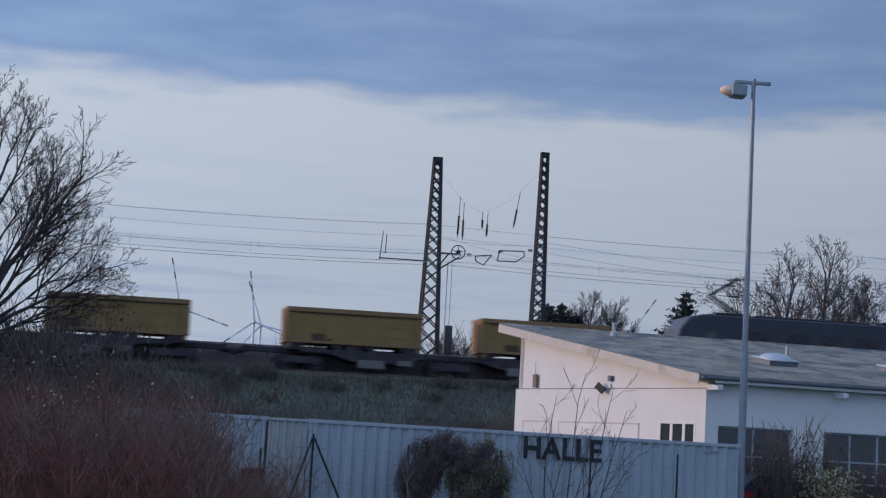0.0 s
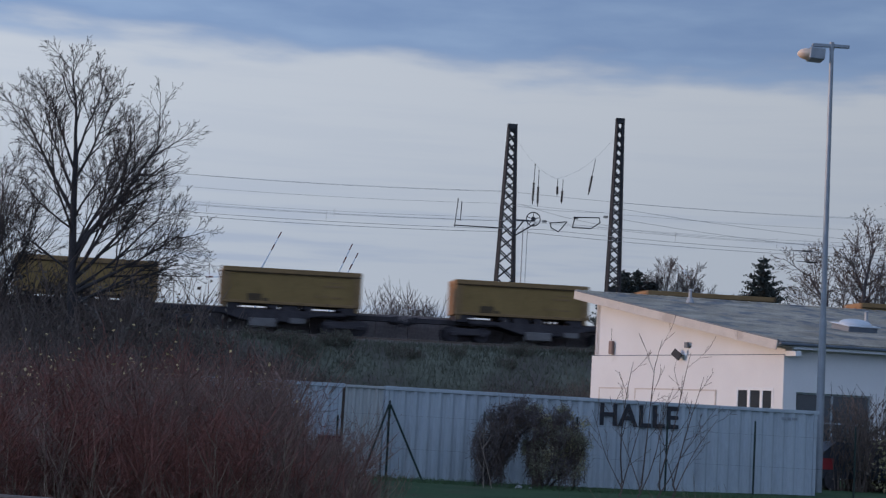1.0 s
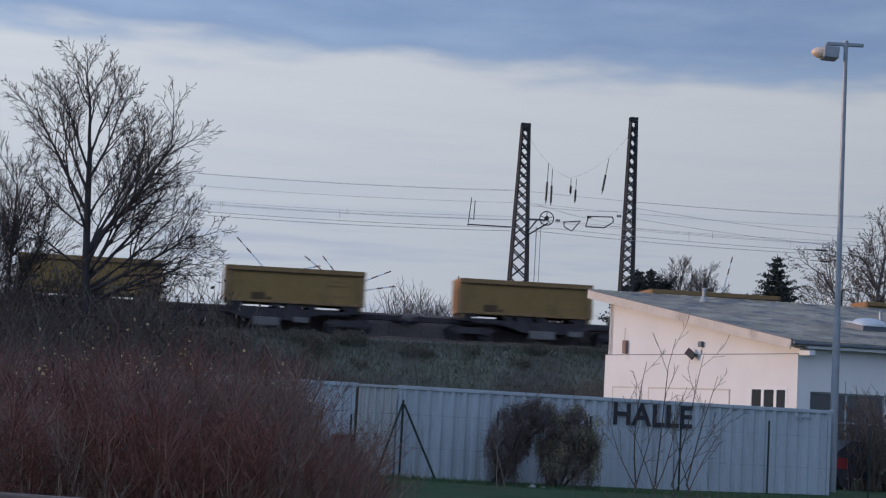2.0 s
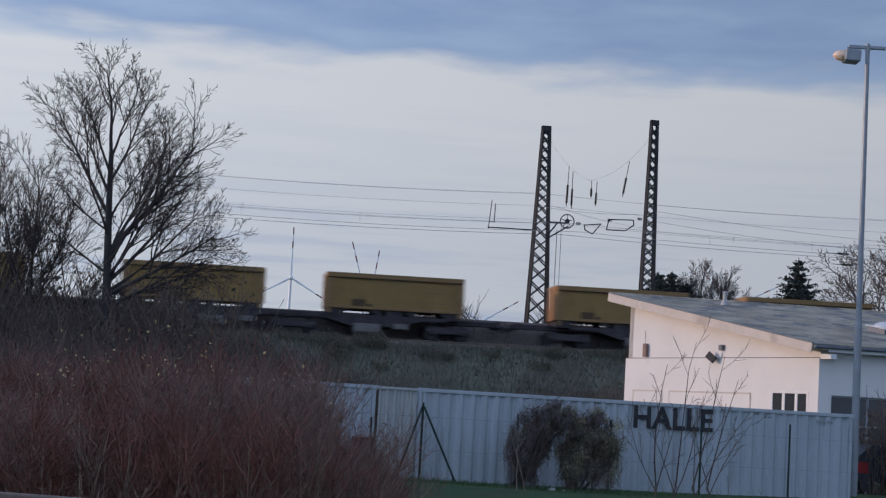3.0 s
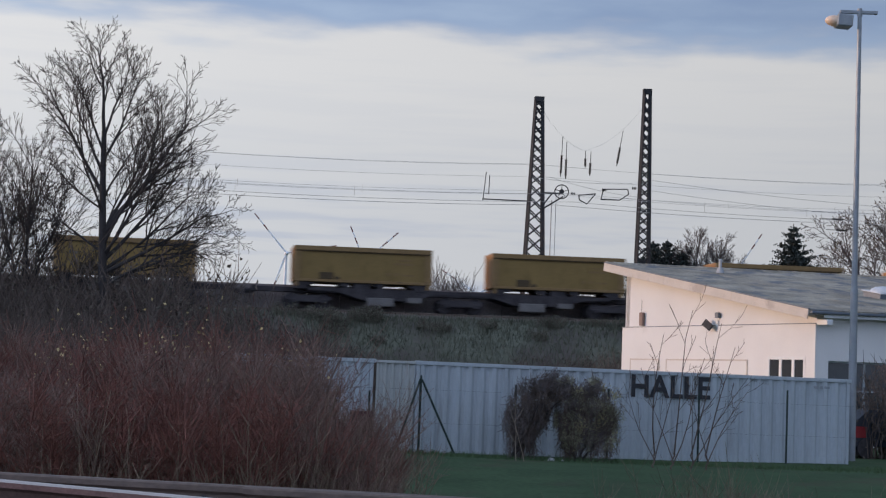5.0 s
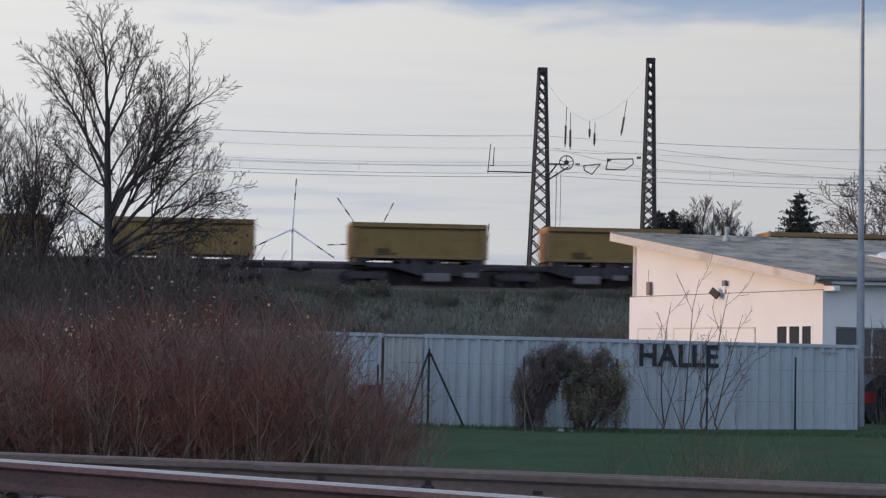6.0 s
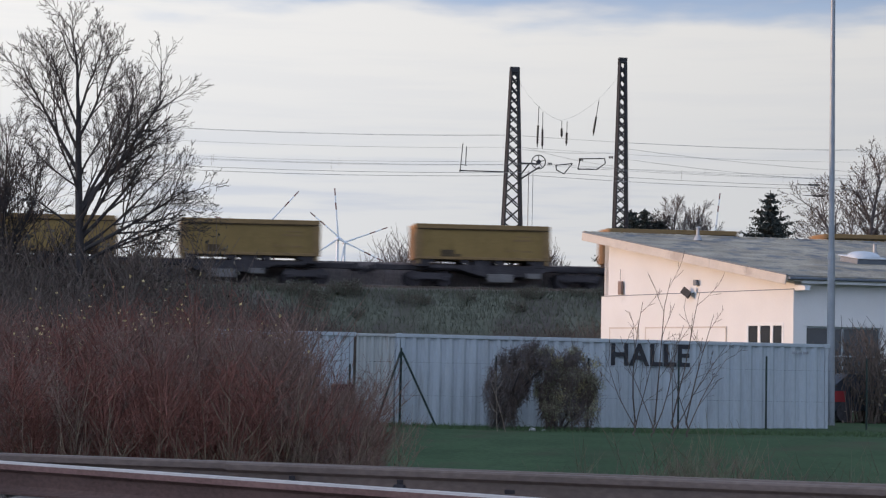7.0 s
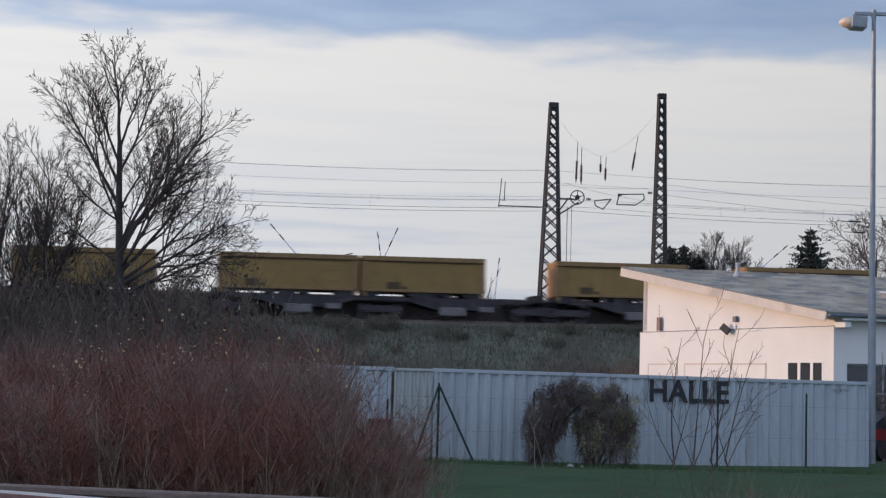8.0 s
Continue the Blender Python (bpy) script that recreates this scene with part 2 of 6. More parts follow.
def rod(bm, a, b, r0, r1=None, seg=6):
    """A tapered bar from a to b."""
    a, b = Vector(a), Vector(b)
    r1 = r0 if r1 is None else r1
    d = (b - a).normalized()
    u = d.orthogonal().normalized()
    v = d.cross(u)
    rings = []
    for p, r in ((a, r0), (b, r1)):
        rings.append([bm.verts.new(p + r * (math.cos(2 * math.pi * i / seg) * u + math.sin(2 * math.pi * i / seg) * v)) for i in range(seg)])
    for i in range(seg):
        bm.faces.new((rings[0][i], rings[0][(i + 1) % seg], rings[1][(i + 1) % seg], rings[1][i]))
    bm.faces.new(rings[0][::-1])
    bm.faces.new(rings[1])


def beam(bm, a, b, w, h, up=(0, 0, 1)):
    """A square bar from a to b."""
    a, b = Vector(a), Vector(b)
    d = (b - a).normalized()
    s = d.cross(Vector(up))
    s = s.normalized() if s.length > 1e-4 else d.orthogonal().normalized()
    t = s.cross(d)
    ring = [[bm.verts.new(p + s * w / 2 * i + t * h / 2 * j) for i, j in ((-1, -1), (1, -1), (1, 1), (-1, 1))] for p in (a, b)]
    for i in range(4):
        bm.faces.new((ring[0][i], ring[0][(i + 1) % 4], ring[1][(i + 1) % 4], ring[1][i]))
    bm.faces.new(ring[0][::-1])
    bm.faces.new(ring[1])


def sweep(bm, section, a, b):
    """A closed section (across, up) drawn from a to b."""
    a, b = Vector(a), Vector(b)
    d = (b - a).normalized()
    s = d.cross(Vector((0, 0, 1))).normalized()
    ring = [[bm.verts.new(p + s * x + Vector((0, 0, z))) for x, z in section] for p in (a, b)]
    n = len(section)
    for i in range(n):
        bm.faces.new((ring[0][i], ring[0][(i + 1) % n], ring[1][(i + 1) % n], ring[1][i]))
    bm.faces.new(ring[0][::-1])
    bm.faces.new(ring[1])


def finish(name, bm, mats, smooth=False):
    bmesh.ops.recalc_face_normals(bm, faces=bm.faces)
    me = bpy.data.meshes.new(name)
    bm.to_mesh(me)
    bm.free()
    for m in mats if isinstance(mats, (list, tuple)) else [mats]:
        me.materials.append(m)
    if smooth:
        for p in me.polygons:
            p.use_smooth = True
    return me


def part(name, bm, mat, parent, label="", smooth=False):
    ob = new(name, finish(name, bm, mat, smooth))
    ob.parent = parent
    return tagged(ob, label) if label else ob


def thing(name, m, label, category, group="", kind=""):
    ob = new(name)
    ob.matrix_world = m
    return tagged(ob, label, category, group, kind)


def mesh_thing(name, bm, mat, m, label, category, group="", kind="", smooth=False):
    ob = new(name, finish(name, bm, mat, smooth))
    ob.matrix_world = m
    return tagged(ob, label, category, group, kind)


def soup(name, verts, faces, mat, smooth=False):
    me = bpy.data.meshes.new(name)
    me.from_pydata(verts, [], faces)
    for m in mat if isinstance(mat, (list, tuple)) else [mat]:
        me.materials.append(m)
    me.update()
    return me
# ---- ground ----
RAIL_Z = 1.38                       # head of the near rails
NEAR_A, NEAR_B = Vector((-2.42, 9.20, RAIL_Z)), Vector((0.90, 7.24, RAIL_Z))
FAR_A, FAR_B = Vector((-2.60, 9.84, RAIL_Z)), Vector((2.38, 8.83, RAIL_Z))
FAR_DIR = (FAR_B - FAR_A).normalized()
FAR_SIDE = Vector((-FAR_DIR.y, FAR_DIR.x, 0))
TRAIN_YAW, TRAIN_GRADE = 9.0, 0.57
TRACK = Vector((-4.48, 99.22, 6.18))  # on the railway's centre line, rail head
TM = pose(*TRACK, 0, -TRAIN_GRADE, TRAIN_YAW)
GRASS_Z = 0.0


def smooth(a, b, x):
    t = min(1.0, max(0.0, (x - a) / (b - a)))
    return t * t * (3 - 2 * t)


def ground_height(x, y):
    """Level land, a low bed for the near line and the railway embankment."""
    z = 0.0
    d = (Vector((x, y, 0)) - Vector((FAR_A.x, FAR_A.y, 0))).dot(FAR_SIDE)
    z += 1.02 * smooth(4.6, 1.3, d) * smooth(-9.0, -2.6, d) + 0.42 * smooth(-2.6, -9.0, d) * smooth(-40, -12, d)
    q = TM.inverted() @ Vector((x, y, TRACK.z))
    top = TRACK.z + math.tan(radians(TRAIN_GRADE)) * max(-110.0, min(300.0, q.x)) - 0.45
    z += top * smooth(-14.5, -3.3, q.y) * smooth(60, 30, q.y)
    z += 0.27 * smooth(27, 39.5, y) * smooth(80, 68, y)
    if y > 12:
        z += 0.10 * noise.noise(Vector((x * 0.15, y * 0.15, 0)))
    return z


def make_ground():
    def steps(stops):
        out = []
        for (a, step), (b, _) in zip(stops, stops[1:]):
            n = max(1, round((b - a) / step))
            out += [a + (b - a) * i / n for i in range(n)]
        return out + [stops[-1][0]]
    xs = steps([(-4000, 800), (-800, 150), (-200, 25), (-80, 3), (-30, 1.0), (40, 3), (90, 12), (330, 100), (830, 800), (4000, 1)])
    ys = steps([(-800, 150), (-200, 25), (-40, 3), (0, 0.6), (16, 1.5), (75, 0.9), (118, 3), (150, 12), (300, 150), (900, 800), (4500, 1)])
    verts = [(x, y, ground_height(x, y)) for y in ys for x in xs]
    n = len(xs)
    faces = [(j * n + i, j * n + i + 1, (j + 1) * n + i + 1, (j + 1) * n + i) for j in range(len(ys) - 1) for i in range(n - 1)]
    ob = new("ground", soup("ground", verts, faces, [GRASS, BANK]))
    for p in ob.data.polygons:
        p.use_smooth = True
        c = p.center
        q = TM.inverted() @ Vector((c.x, c.y, TRACK.z))
        p.material_index = 1 if -16 < q.y < 40 else 0
    tagged(ob, "short dark green winter grass and a weedy embankment", "ground", kind="structure")


make_ground()

# ---- the near line: ballast, sleepers, rails ----
RAIL_SECTION = [(-0.0625, 0), (-0.0625, 0.012), (-0.012, 0.032), (-0.009, 0.118), (-0.036, 0.128), (-0.036, 0.160), (-0.027, 0.170), (-0.012, 0.1725),
                (0.012, 0.1725), (0.027, 0.170), (0.036, 0.160), (0.036, 0.128), (0.009, 0.118), (0.012, 0.032), (0.0625, 0.012), (0.0625, 0)]


HEAD = [(-0.036, 0.130), (-0.036, 0.160), (-0.027, 0.170), (-0.012, 0.1725), (0.012, 0.1725), (0.027, 0.170), (0.036, 0.160), (0.036, 0.130)]
WEB = [(-0.020, 0.024), (-0.009, 0.045), (-0.009, 0.112), (-0.030, 0.131), (0.030, 0.131), (0.009, 0.112), (0.009, 0.045), (0.020, 0.024)]
FOOT = [(-0.0625, 0), (-0.0625, 0.012), (-0.020, 0.026), (0.020, 0.026), (0.0625, 0.012), (0.0625, 0)]


def make_rail(name, a, b, side_mat, top_mat, label, reach_a, reach_b):
    """A rail of head, web and foot."""
    d = (b - a).normalized()
    p, q = a - d * reach_a, b + d * reach_b
    p.z = q.z = RAIL_Z - 0.1725
    rail = thing(name, pose(0, 0, 0), label, "rail", "rails of the near line")
    for piece, section in (("head", HEAD), ("web", WEB), ("foot", FOOT)):
        bm = bmesh.new()
        sweep(bm, section, p, q)
        # web and foot of the rusty rail take the colour with shade painted in
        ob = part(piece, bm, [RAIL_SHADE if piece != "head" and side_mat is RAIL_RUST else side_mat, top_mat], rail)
        if piece == "head":
            for f in ob.data.polygons:
                if f.center.z > RAIL_Z - 0.014:
                    f.material_index = 1
    return rail


make_rail("rail", NEAR_A, NEAR_B, RAIL_RUST, RAIL_TOP, "rust-red steel rail with a bright polished running surface", 14, 6)
make_rail("rail", FAR_A, FAR_B, RAIL_OLD, RAIL_OLD, "dull brown weathered steel rail behind the polished one", 16, 14)
TONGUE_A = FAR_A.lerp(FAR_B, 0.30) - FAR_SIDE * 0.066
TONGUE_B = FAR_B - FAR_SIDE * 0.22
make_rail("switch_rail", TONGUE_A, TONGUE_B, RAIL_OLD, RAIL_OLD, "dull brown switch rail lying close to a stock rail", 0, 12)


def make_near_track():
    rnd = random.Random(4)
    verts, faces = [], []
    mid = (FAR_A + FAR_B) / 2 - FAR_SIDE * 0.75
    for i in range(9000):
        u, v = rnd.uniform(-13, 13), rnd.uniform(-2.6, 2.4)
        c = mid + FAR_DIR * u + FAR_SIDE * v
        z = RAIL_Z - 0.30 + 0.12 * rnd.random() - max(0.0, abs(v) - 1.6) * 0.35
        r = rnd.uniform(0.02, 0.045)
        k = len(verts)
        turn = rnd.uniform(0, 6.28)
        for j in range(4):
            a = turn + j * 1.57
            verts.append((c.x + r * math.cos(a), c.y + r * math.sin(a), z + rnd.uniform(-0.01, 0.01)))
        verts.append((c.x + rnd.uniform(-.01, .01), c.y + rnd.uniform(-.01, .01), z + r * 0.8))
        verts.append((c.x, c.y, z - r))
        for j in range(4):
            faces.append((k + j, k + (j + 1) % 4, k + 4))
            faces.append((k + (j + 1) % 4, k + j, k + 5))
    ob = new("ballast", soup("ballast", verts, faces, BALLAST))
    tagged(ob, "dark brown crushed stone bed between the rails", "ballast", kind="stuff")
    bm = bmesh.new()
    for a, b, w in ((-2.7, 2.5, 0),):
        ring = [(-3.6, -0.75), (-2.5, -0.30), (2.3, -0.30), (3.6, -0.85)]
        rows = [[bm.verts.new(mid + FAR_DIR * u + FAR_SIDE * x + Vector((0, 0, z))) for x, z in ring] for u in (-26, 26)]
        for i in range(3):
            bm.faces.new((rows[0][i], rows[0][i + 1], rows[1][i + 1], rows[1][i]))
    tagged(new("track_bed", finish("track_bed", bm, BALLAST)), "brown stone track bed", "track bed", kind="structure")
    base = None
    for i in range(-16, 17):
        m = Matrix.Translation(mid + FAR_DIR * (i * 0.62)) @ pose(0, 0, 0, 0, 0, math.degrees(math.atan2(FAR_DIR.y, FAR_DIR.x)))
        m.translation.z = RAIL_Z - 0.1725
        if base is None:
            base = thing("sleeper", m, "grey-brown concrete sleeper with rail clips", "sleeper", "sleepers of the near line")
            bm = bmesh.new()
            box(bm, -0.12, -1.55, -0.20, 0.12, 1.25, -0.004, bevel=0.02)
            part("beam", bm, SLEEPER, base)
            for y in (0.74 + 0.11, 0.74 - 0.11):
                bm = bmesh.new()
                box(bm, -0.05, y - 0.04, -0.01, 0.05, y + 0.04, 0.035, bevel=0.012)
                rod(bm, (0, y, 0.02), (0, y, 0.11), 0.02, 0.02, 6)
                box(bm, -0.035, y - 0.03, 0.05, 0.035, y + 0.03, 0.085, bevel=0.01)
                part("rail_clip", bm, UNDER, base)
        else:
            copy_thing(base, m)


make_near_track()


# ---- containers and fence ----
def corrugated(bm, length, height, pitch=0.32, depth=0.06, x0=0.0, z0=0.0):
    """A folded steel sheet along x, facing -y."""
    n = int(length / pitch)
    pitch = length / n
    xs = []
    for i in range(n):
        a = x0 + i * pitch
        xs += [(a, 0), (a + pitch * 0.26, 0), (a + pitch * 0.5, depth), (a + pitch * 0.76, depth)]
    xs.append((x0 + length, 0))
    lo = [bm.verts.new((x, y, z0)) for x, y in xs]
    hi = [bm.verts.new((x, y, z0 + height)) for x, y in xs]
    for i in range(len(xs) - 1):
        bm.faces.new((lo[i], lo[i + 1], hi[i + 1], hi[i]))


def make_container(m, length, label, steel, width=2.44, height=2.59):
    c = thing("shipping_container", m, label, "container", "containers in a row")
    bm = bmesh.new()
    corrugated(bm, length - 0.2, height - 0.24, x0=0.1, z0=0.15)
    part("side_panel", bm, steel, c)
    bm = bmesh.new()
    corrugated(bm, length - 0.2, height - 0.24, x0=-(length - 0.1), z0=0.15)
    bm.transform(Matrix.Translation((0, width, 0)) @ Matrix.Rotation(math.pi, 4, "Z"))
    part("side_panel", bm, steel, c)
    for x, turn in ((0.0, -90), (length, 90)):
        bm = bmesh.new()
        corrugated(bm, width - 0.2, height - 0.24, x0=0.1, z0=0.15)
        bm.transform(Matrix.Translation((x, 0 if turn > 0 else width, 0)) @ Matrix.Rotation(radians(turn), 4, "Z"))
        part("end_panel", bm, steel, c)
    bm = bmesh.new()
    box(bm, 0.02, 0.02, height - 0.06, length - 0.02, width - 0.02, height - 0.03)
    part("roof", bm, steel, c)
    for y in (-0.012, width - 0.05):
        bm = bmesh.new()
        box(bm, 0.08, y, height - 0.10, length - 0.08, y + 0.062, height - 0.002, bevel=0.008)
        part("top_rail", bm, steel, c)
        bm = bmesh.new()
        box(bm, 0.08, y, 0.0, length - 0.08, y + 0.062, 0.16, bevel=0.008)
        part("bottom_rail", bm, steel, c)
    for x in (-0.012, length - 0.088):
        for y in (-0.014, width - 0.086):
            bm = bmesh.new()
            box(bm, x, y, 0, x + 0.1, y + 0.1, height, bevel=0.01)
            part("corner_post", bm, steel, c)
            for z in (0.0, height - 0.115):
                bm = bmesh.new()
                box(bm, x - 0.02, y - 0.01, z, x + 0.15, y + 0.12, z + 0.118, bevel=0.012)
                part("corner_casting", bm, steel, c)
    return c


CONT_M = pose(-0.79, 43.0, 0.0, 0, 0, 13.0)
main_box = make_container(CONT_M, 12.19, "long white corrugated steel shipping container with black lettering", WHITE_STEEL)


def make_letters():
    """The word on the container's long side: 0.56 m high capitals."""
    cu = bpy.data.curves.new("lettering", "FONT")
    cu.body, cu.size, cu.extrude, cu.offset, cu.space_character = "HALLE", 0.80, 0.006, 0.021, 1.05
    tmp = bpy.data.objects.new("lettering", cu)
    scene.collection.objects.link(tmp)
    dg = bpy.context.evaluated_depsgraph_get()
    me = bpy.data.meshes.new_from_object(tmp.evaluated_get(dg))
    bpy.data.objects.remove(tmp)
    co = np.array([v.co[:] for v in me.vertices])
    lo, hi = co.min(0), co.max(0)
    for v in me.vertices:
        v.co.x = (v.co.x - lo[0]) / (hi[0] - lo[0]) * 2.25
        v.co.y = (v.co.y - lo[1]) / (hi[1] - lo[1]) * 0.60
    me.materials.clear()
    me.materials.append(BLACK_PAINT)
    ob = new("lettering", me)
    ob.parent = main_box
    ob.matrix_basis = pose(5.86, -0.022, 1.88, 90, 0, 0)
    tagged(ob, "bold black capital letters painted on white steel")
    for x, w in ((11.12, 0.14), (11.30, 0.10), (11.44, 0.16)):
        bm = bmesh.new()
        box(bm, x, -0.016, 2.30, x + w, -0.010, 2.37)
        part("small_print", bm, GALV, main_box)


make_letters()
make_container(pose(-1.90, 42.74, 0.0, 0, 0, 13.0) @ pose(-12.20, 0, 0), 12.19, "long white corrugated container half hidden by red shrubs", WHITE_STEEL)


def make_sheet_panel():
    """A narrow rust-streaked sheet that closes the gap between two containers."""
    p = thing("sheet_panel", pose(-1.86, 42.82, 0.0, 0, 0, 11.0), "narrow pale corrugated sheet panel with rust streaks between two containers", "panel")
    bm = bmesh.new()
    corrugated(bm, 1.0, 2.46, pitch=0.2, depth=0.05, x0=0.03, z0=0.08)
    part("sheet", bm, DOOR_STEEL, p)
    for z in (0.05, 2.50):
        bm = bmesh.new()
        box(bm, 0.0, -0.02, z, 1.06, 0.06, z + 0.07, bevel=0.008)
        part("frame_rail", bm, DOOR_STEEL, p)


make_sheet_panel()


def make_fence():
    """Posts of a wire fence before the containers; one is braced on both sides."""
    d = Vector((math.cos(radians(13)), math.sin(radians(13)), 0))
    o = Vector((-0.66, 42.55, 0))
    fence = thing("wire_fence", pose(0, 0, 0), "dark green wire fence posts with two slanting braces before white steel", "fence")
    for u in [-3.95, -1.33] + [0.0 + 2.53 * i for i in range(5)] + [13.1]:
        if 0.1 < u < 10:
            h = 2.14 if u > 9.5 else 2.04
        else:
            h = 2.19
        bm = bmesh.new()
        p = o + d * u
        rod(bm, p, p + Vector((0, 0, h if u != -1.33 else 1.75)), 0.028, 0.026, 8)
        part("post", bm, FENCE_GREEN, fence)
        bm = bmesh.new()
        rod(bm, p + Vector((0, 0, h if u != -1.33 else 1.75)), p + Vector((0, 0, (h if u != -1.33 else 1.75) + 0.03)), 0.028, 0.015, 8)
        part("cap", bm, FENCE_GREEN, fence)
    for s in (-1, 1):
        bm = bmesh.new()
        rod(bm, o + d * (0.02 * s) + Vector((0, 0, 2.11)), o + d * (0.86 * s + 0.18) + Vector((0, -0.3, 0.05)), 0.028, 0.028, 8)
        part("brace", bm, FENCE_GREEN, fence)
    for z in (0.15, 1.0, 1.85):
        bm = bmesh.new()
        rod(bm, o - d * 4 + Vector((0, 0, z)), o + d * 13.4 + Vector((0, 0, z)), 0.0022, 0.0022, 4)
        part("tension_wire", bm, FENCE_GREEN, fence)


make_fence()


# ---- hall with a single-pitch roof ----
HALL = pose(13.32, 60.0, 0.0, 0, 0, 28.0)      # corner; x along the shaded front, y along the lit gable
GABLE, FRONT, LOW, HIGH = 12.3, 34.0, 5.12, 7.22


def wall_with_holes(bm, length, top_fn, thick, holes, flip):
    """A wall along one axis, cut into upright strips round rectangular openings. flip: along y, facing -x; else along x, facing -y."""
    cuts = sorted({0.0, length, *[h[0] for h in holes], *[h[2] for h in holes], })
    def place(u, v, z):
        return (v, u, z) if flip else (u, v, z)
    def slab(a, b, z0a, z1a, z1b):
        vs = [bm.verts.new(place(u, v, z)) for v in (0, thick) for u, z in ((a, z0a), (b, z0a), (b, z1b), (a, z1a))]
        for q in ((0, 1, 2, 3), (7, 6, 5, 4), (0, 4, 5, 1), (1, 5, 6, 2), (2, 6, 7, 3), (3, 7, 4, 0)):
            bm.faces.new([vs[i] for i in q])
    for a, b in zip(cuts, cuts[1:]):
        inside = [h for h in holes if h[0] <= a + 1e-6 and h[2] >= b - 1e-6]
        z = 0.0
        for h in sorted(inside, key=lambda h: h[1]):
            if h[1] > z:
                slab(a, b, z, h[1], h[1])
            z = h[3]
        slab(a, b, z, top_fn(a), top_fn(b))
    bmesh.ops.remove_doubles(bm, verts=bm.verts, dist=0.001)


def roof_line(u):
    return LOW + (HIGH - LOW) * u / GABLE


WIN_G = [(0.52, 2.25, 2.66, 3.54)]
WIN_F = [(0.6, 1.2, 4.4, 3.42), (6.05, 0.6, 10.4, 3.42), (11.6, 0.6, 15.4, 3.42)]


def window_unit(parent, u0, z0, u1, z1, flip, splits, frame_mat, rails=(), depth=0.10):
    def place(u, v, z):
        return (v, u, z) if flip else (u, v, z)
    w = new("window")
    w.parent = parent
    def bar(name, ua, za, ub, zb, v0=depth, v1=depth + 0.07, mat=frame_mat):
        bm = bmesh.new()
        a, b = place(ua, v0, za), place(ub, v1, zb)
        box(bm, min(a[0], b[0]), min(a[1], b[1]), za, max(a[0], b[0]), max(a[1], b[1]), zb, bevel=0.008)
        part(name, bm, mat, w)
    t = 0.11 if flip else 0.07
    bar("frame", u0, z1 - t, u1, z1)
    bar("frame", u0, z0, u1, z0 + t)
    bar("frame", u0, z0 + t, u0 + t, z1 - t)
    bar("frame", u1 - t, z0 + t, u1, z1 - t)
    for s in splits:
        bar("mullion", s - t * 0.7, z0 + t, s + t * 0.7, z1 - t)
    edges = [u0 + t] + list(splits) + [u1 - t]
    for z in rails:
        for a, b in zip(edges, edges[1:]):
            bar("glazing_bar", a + 0.05, z - 0.03, b - 0.05, z + 0.03)
    for a, b in zip(edges, edges[1:]):
        bar("pane", a, z0 + t, b, z1 - t, depth + 0.03, depth + 0.042, GLASS_DARK)
    return w


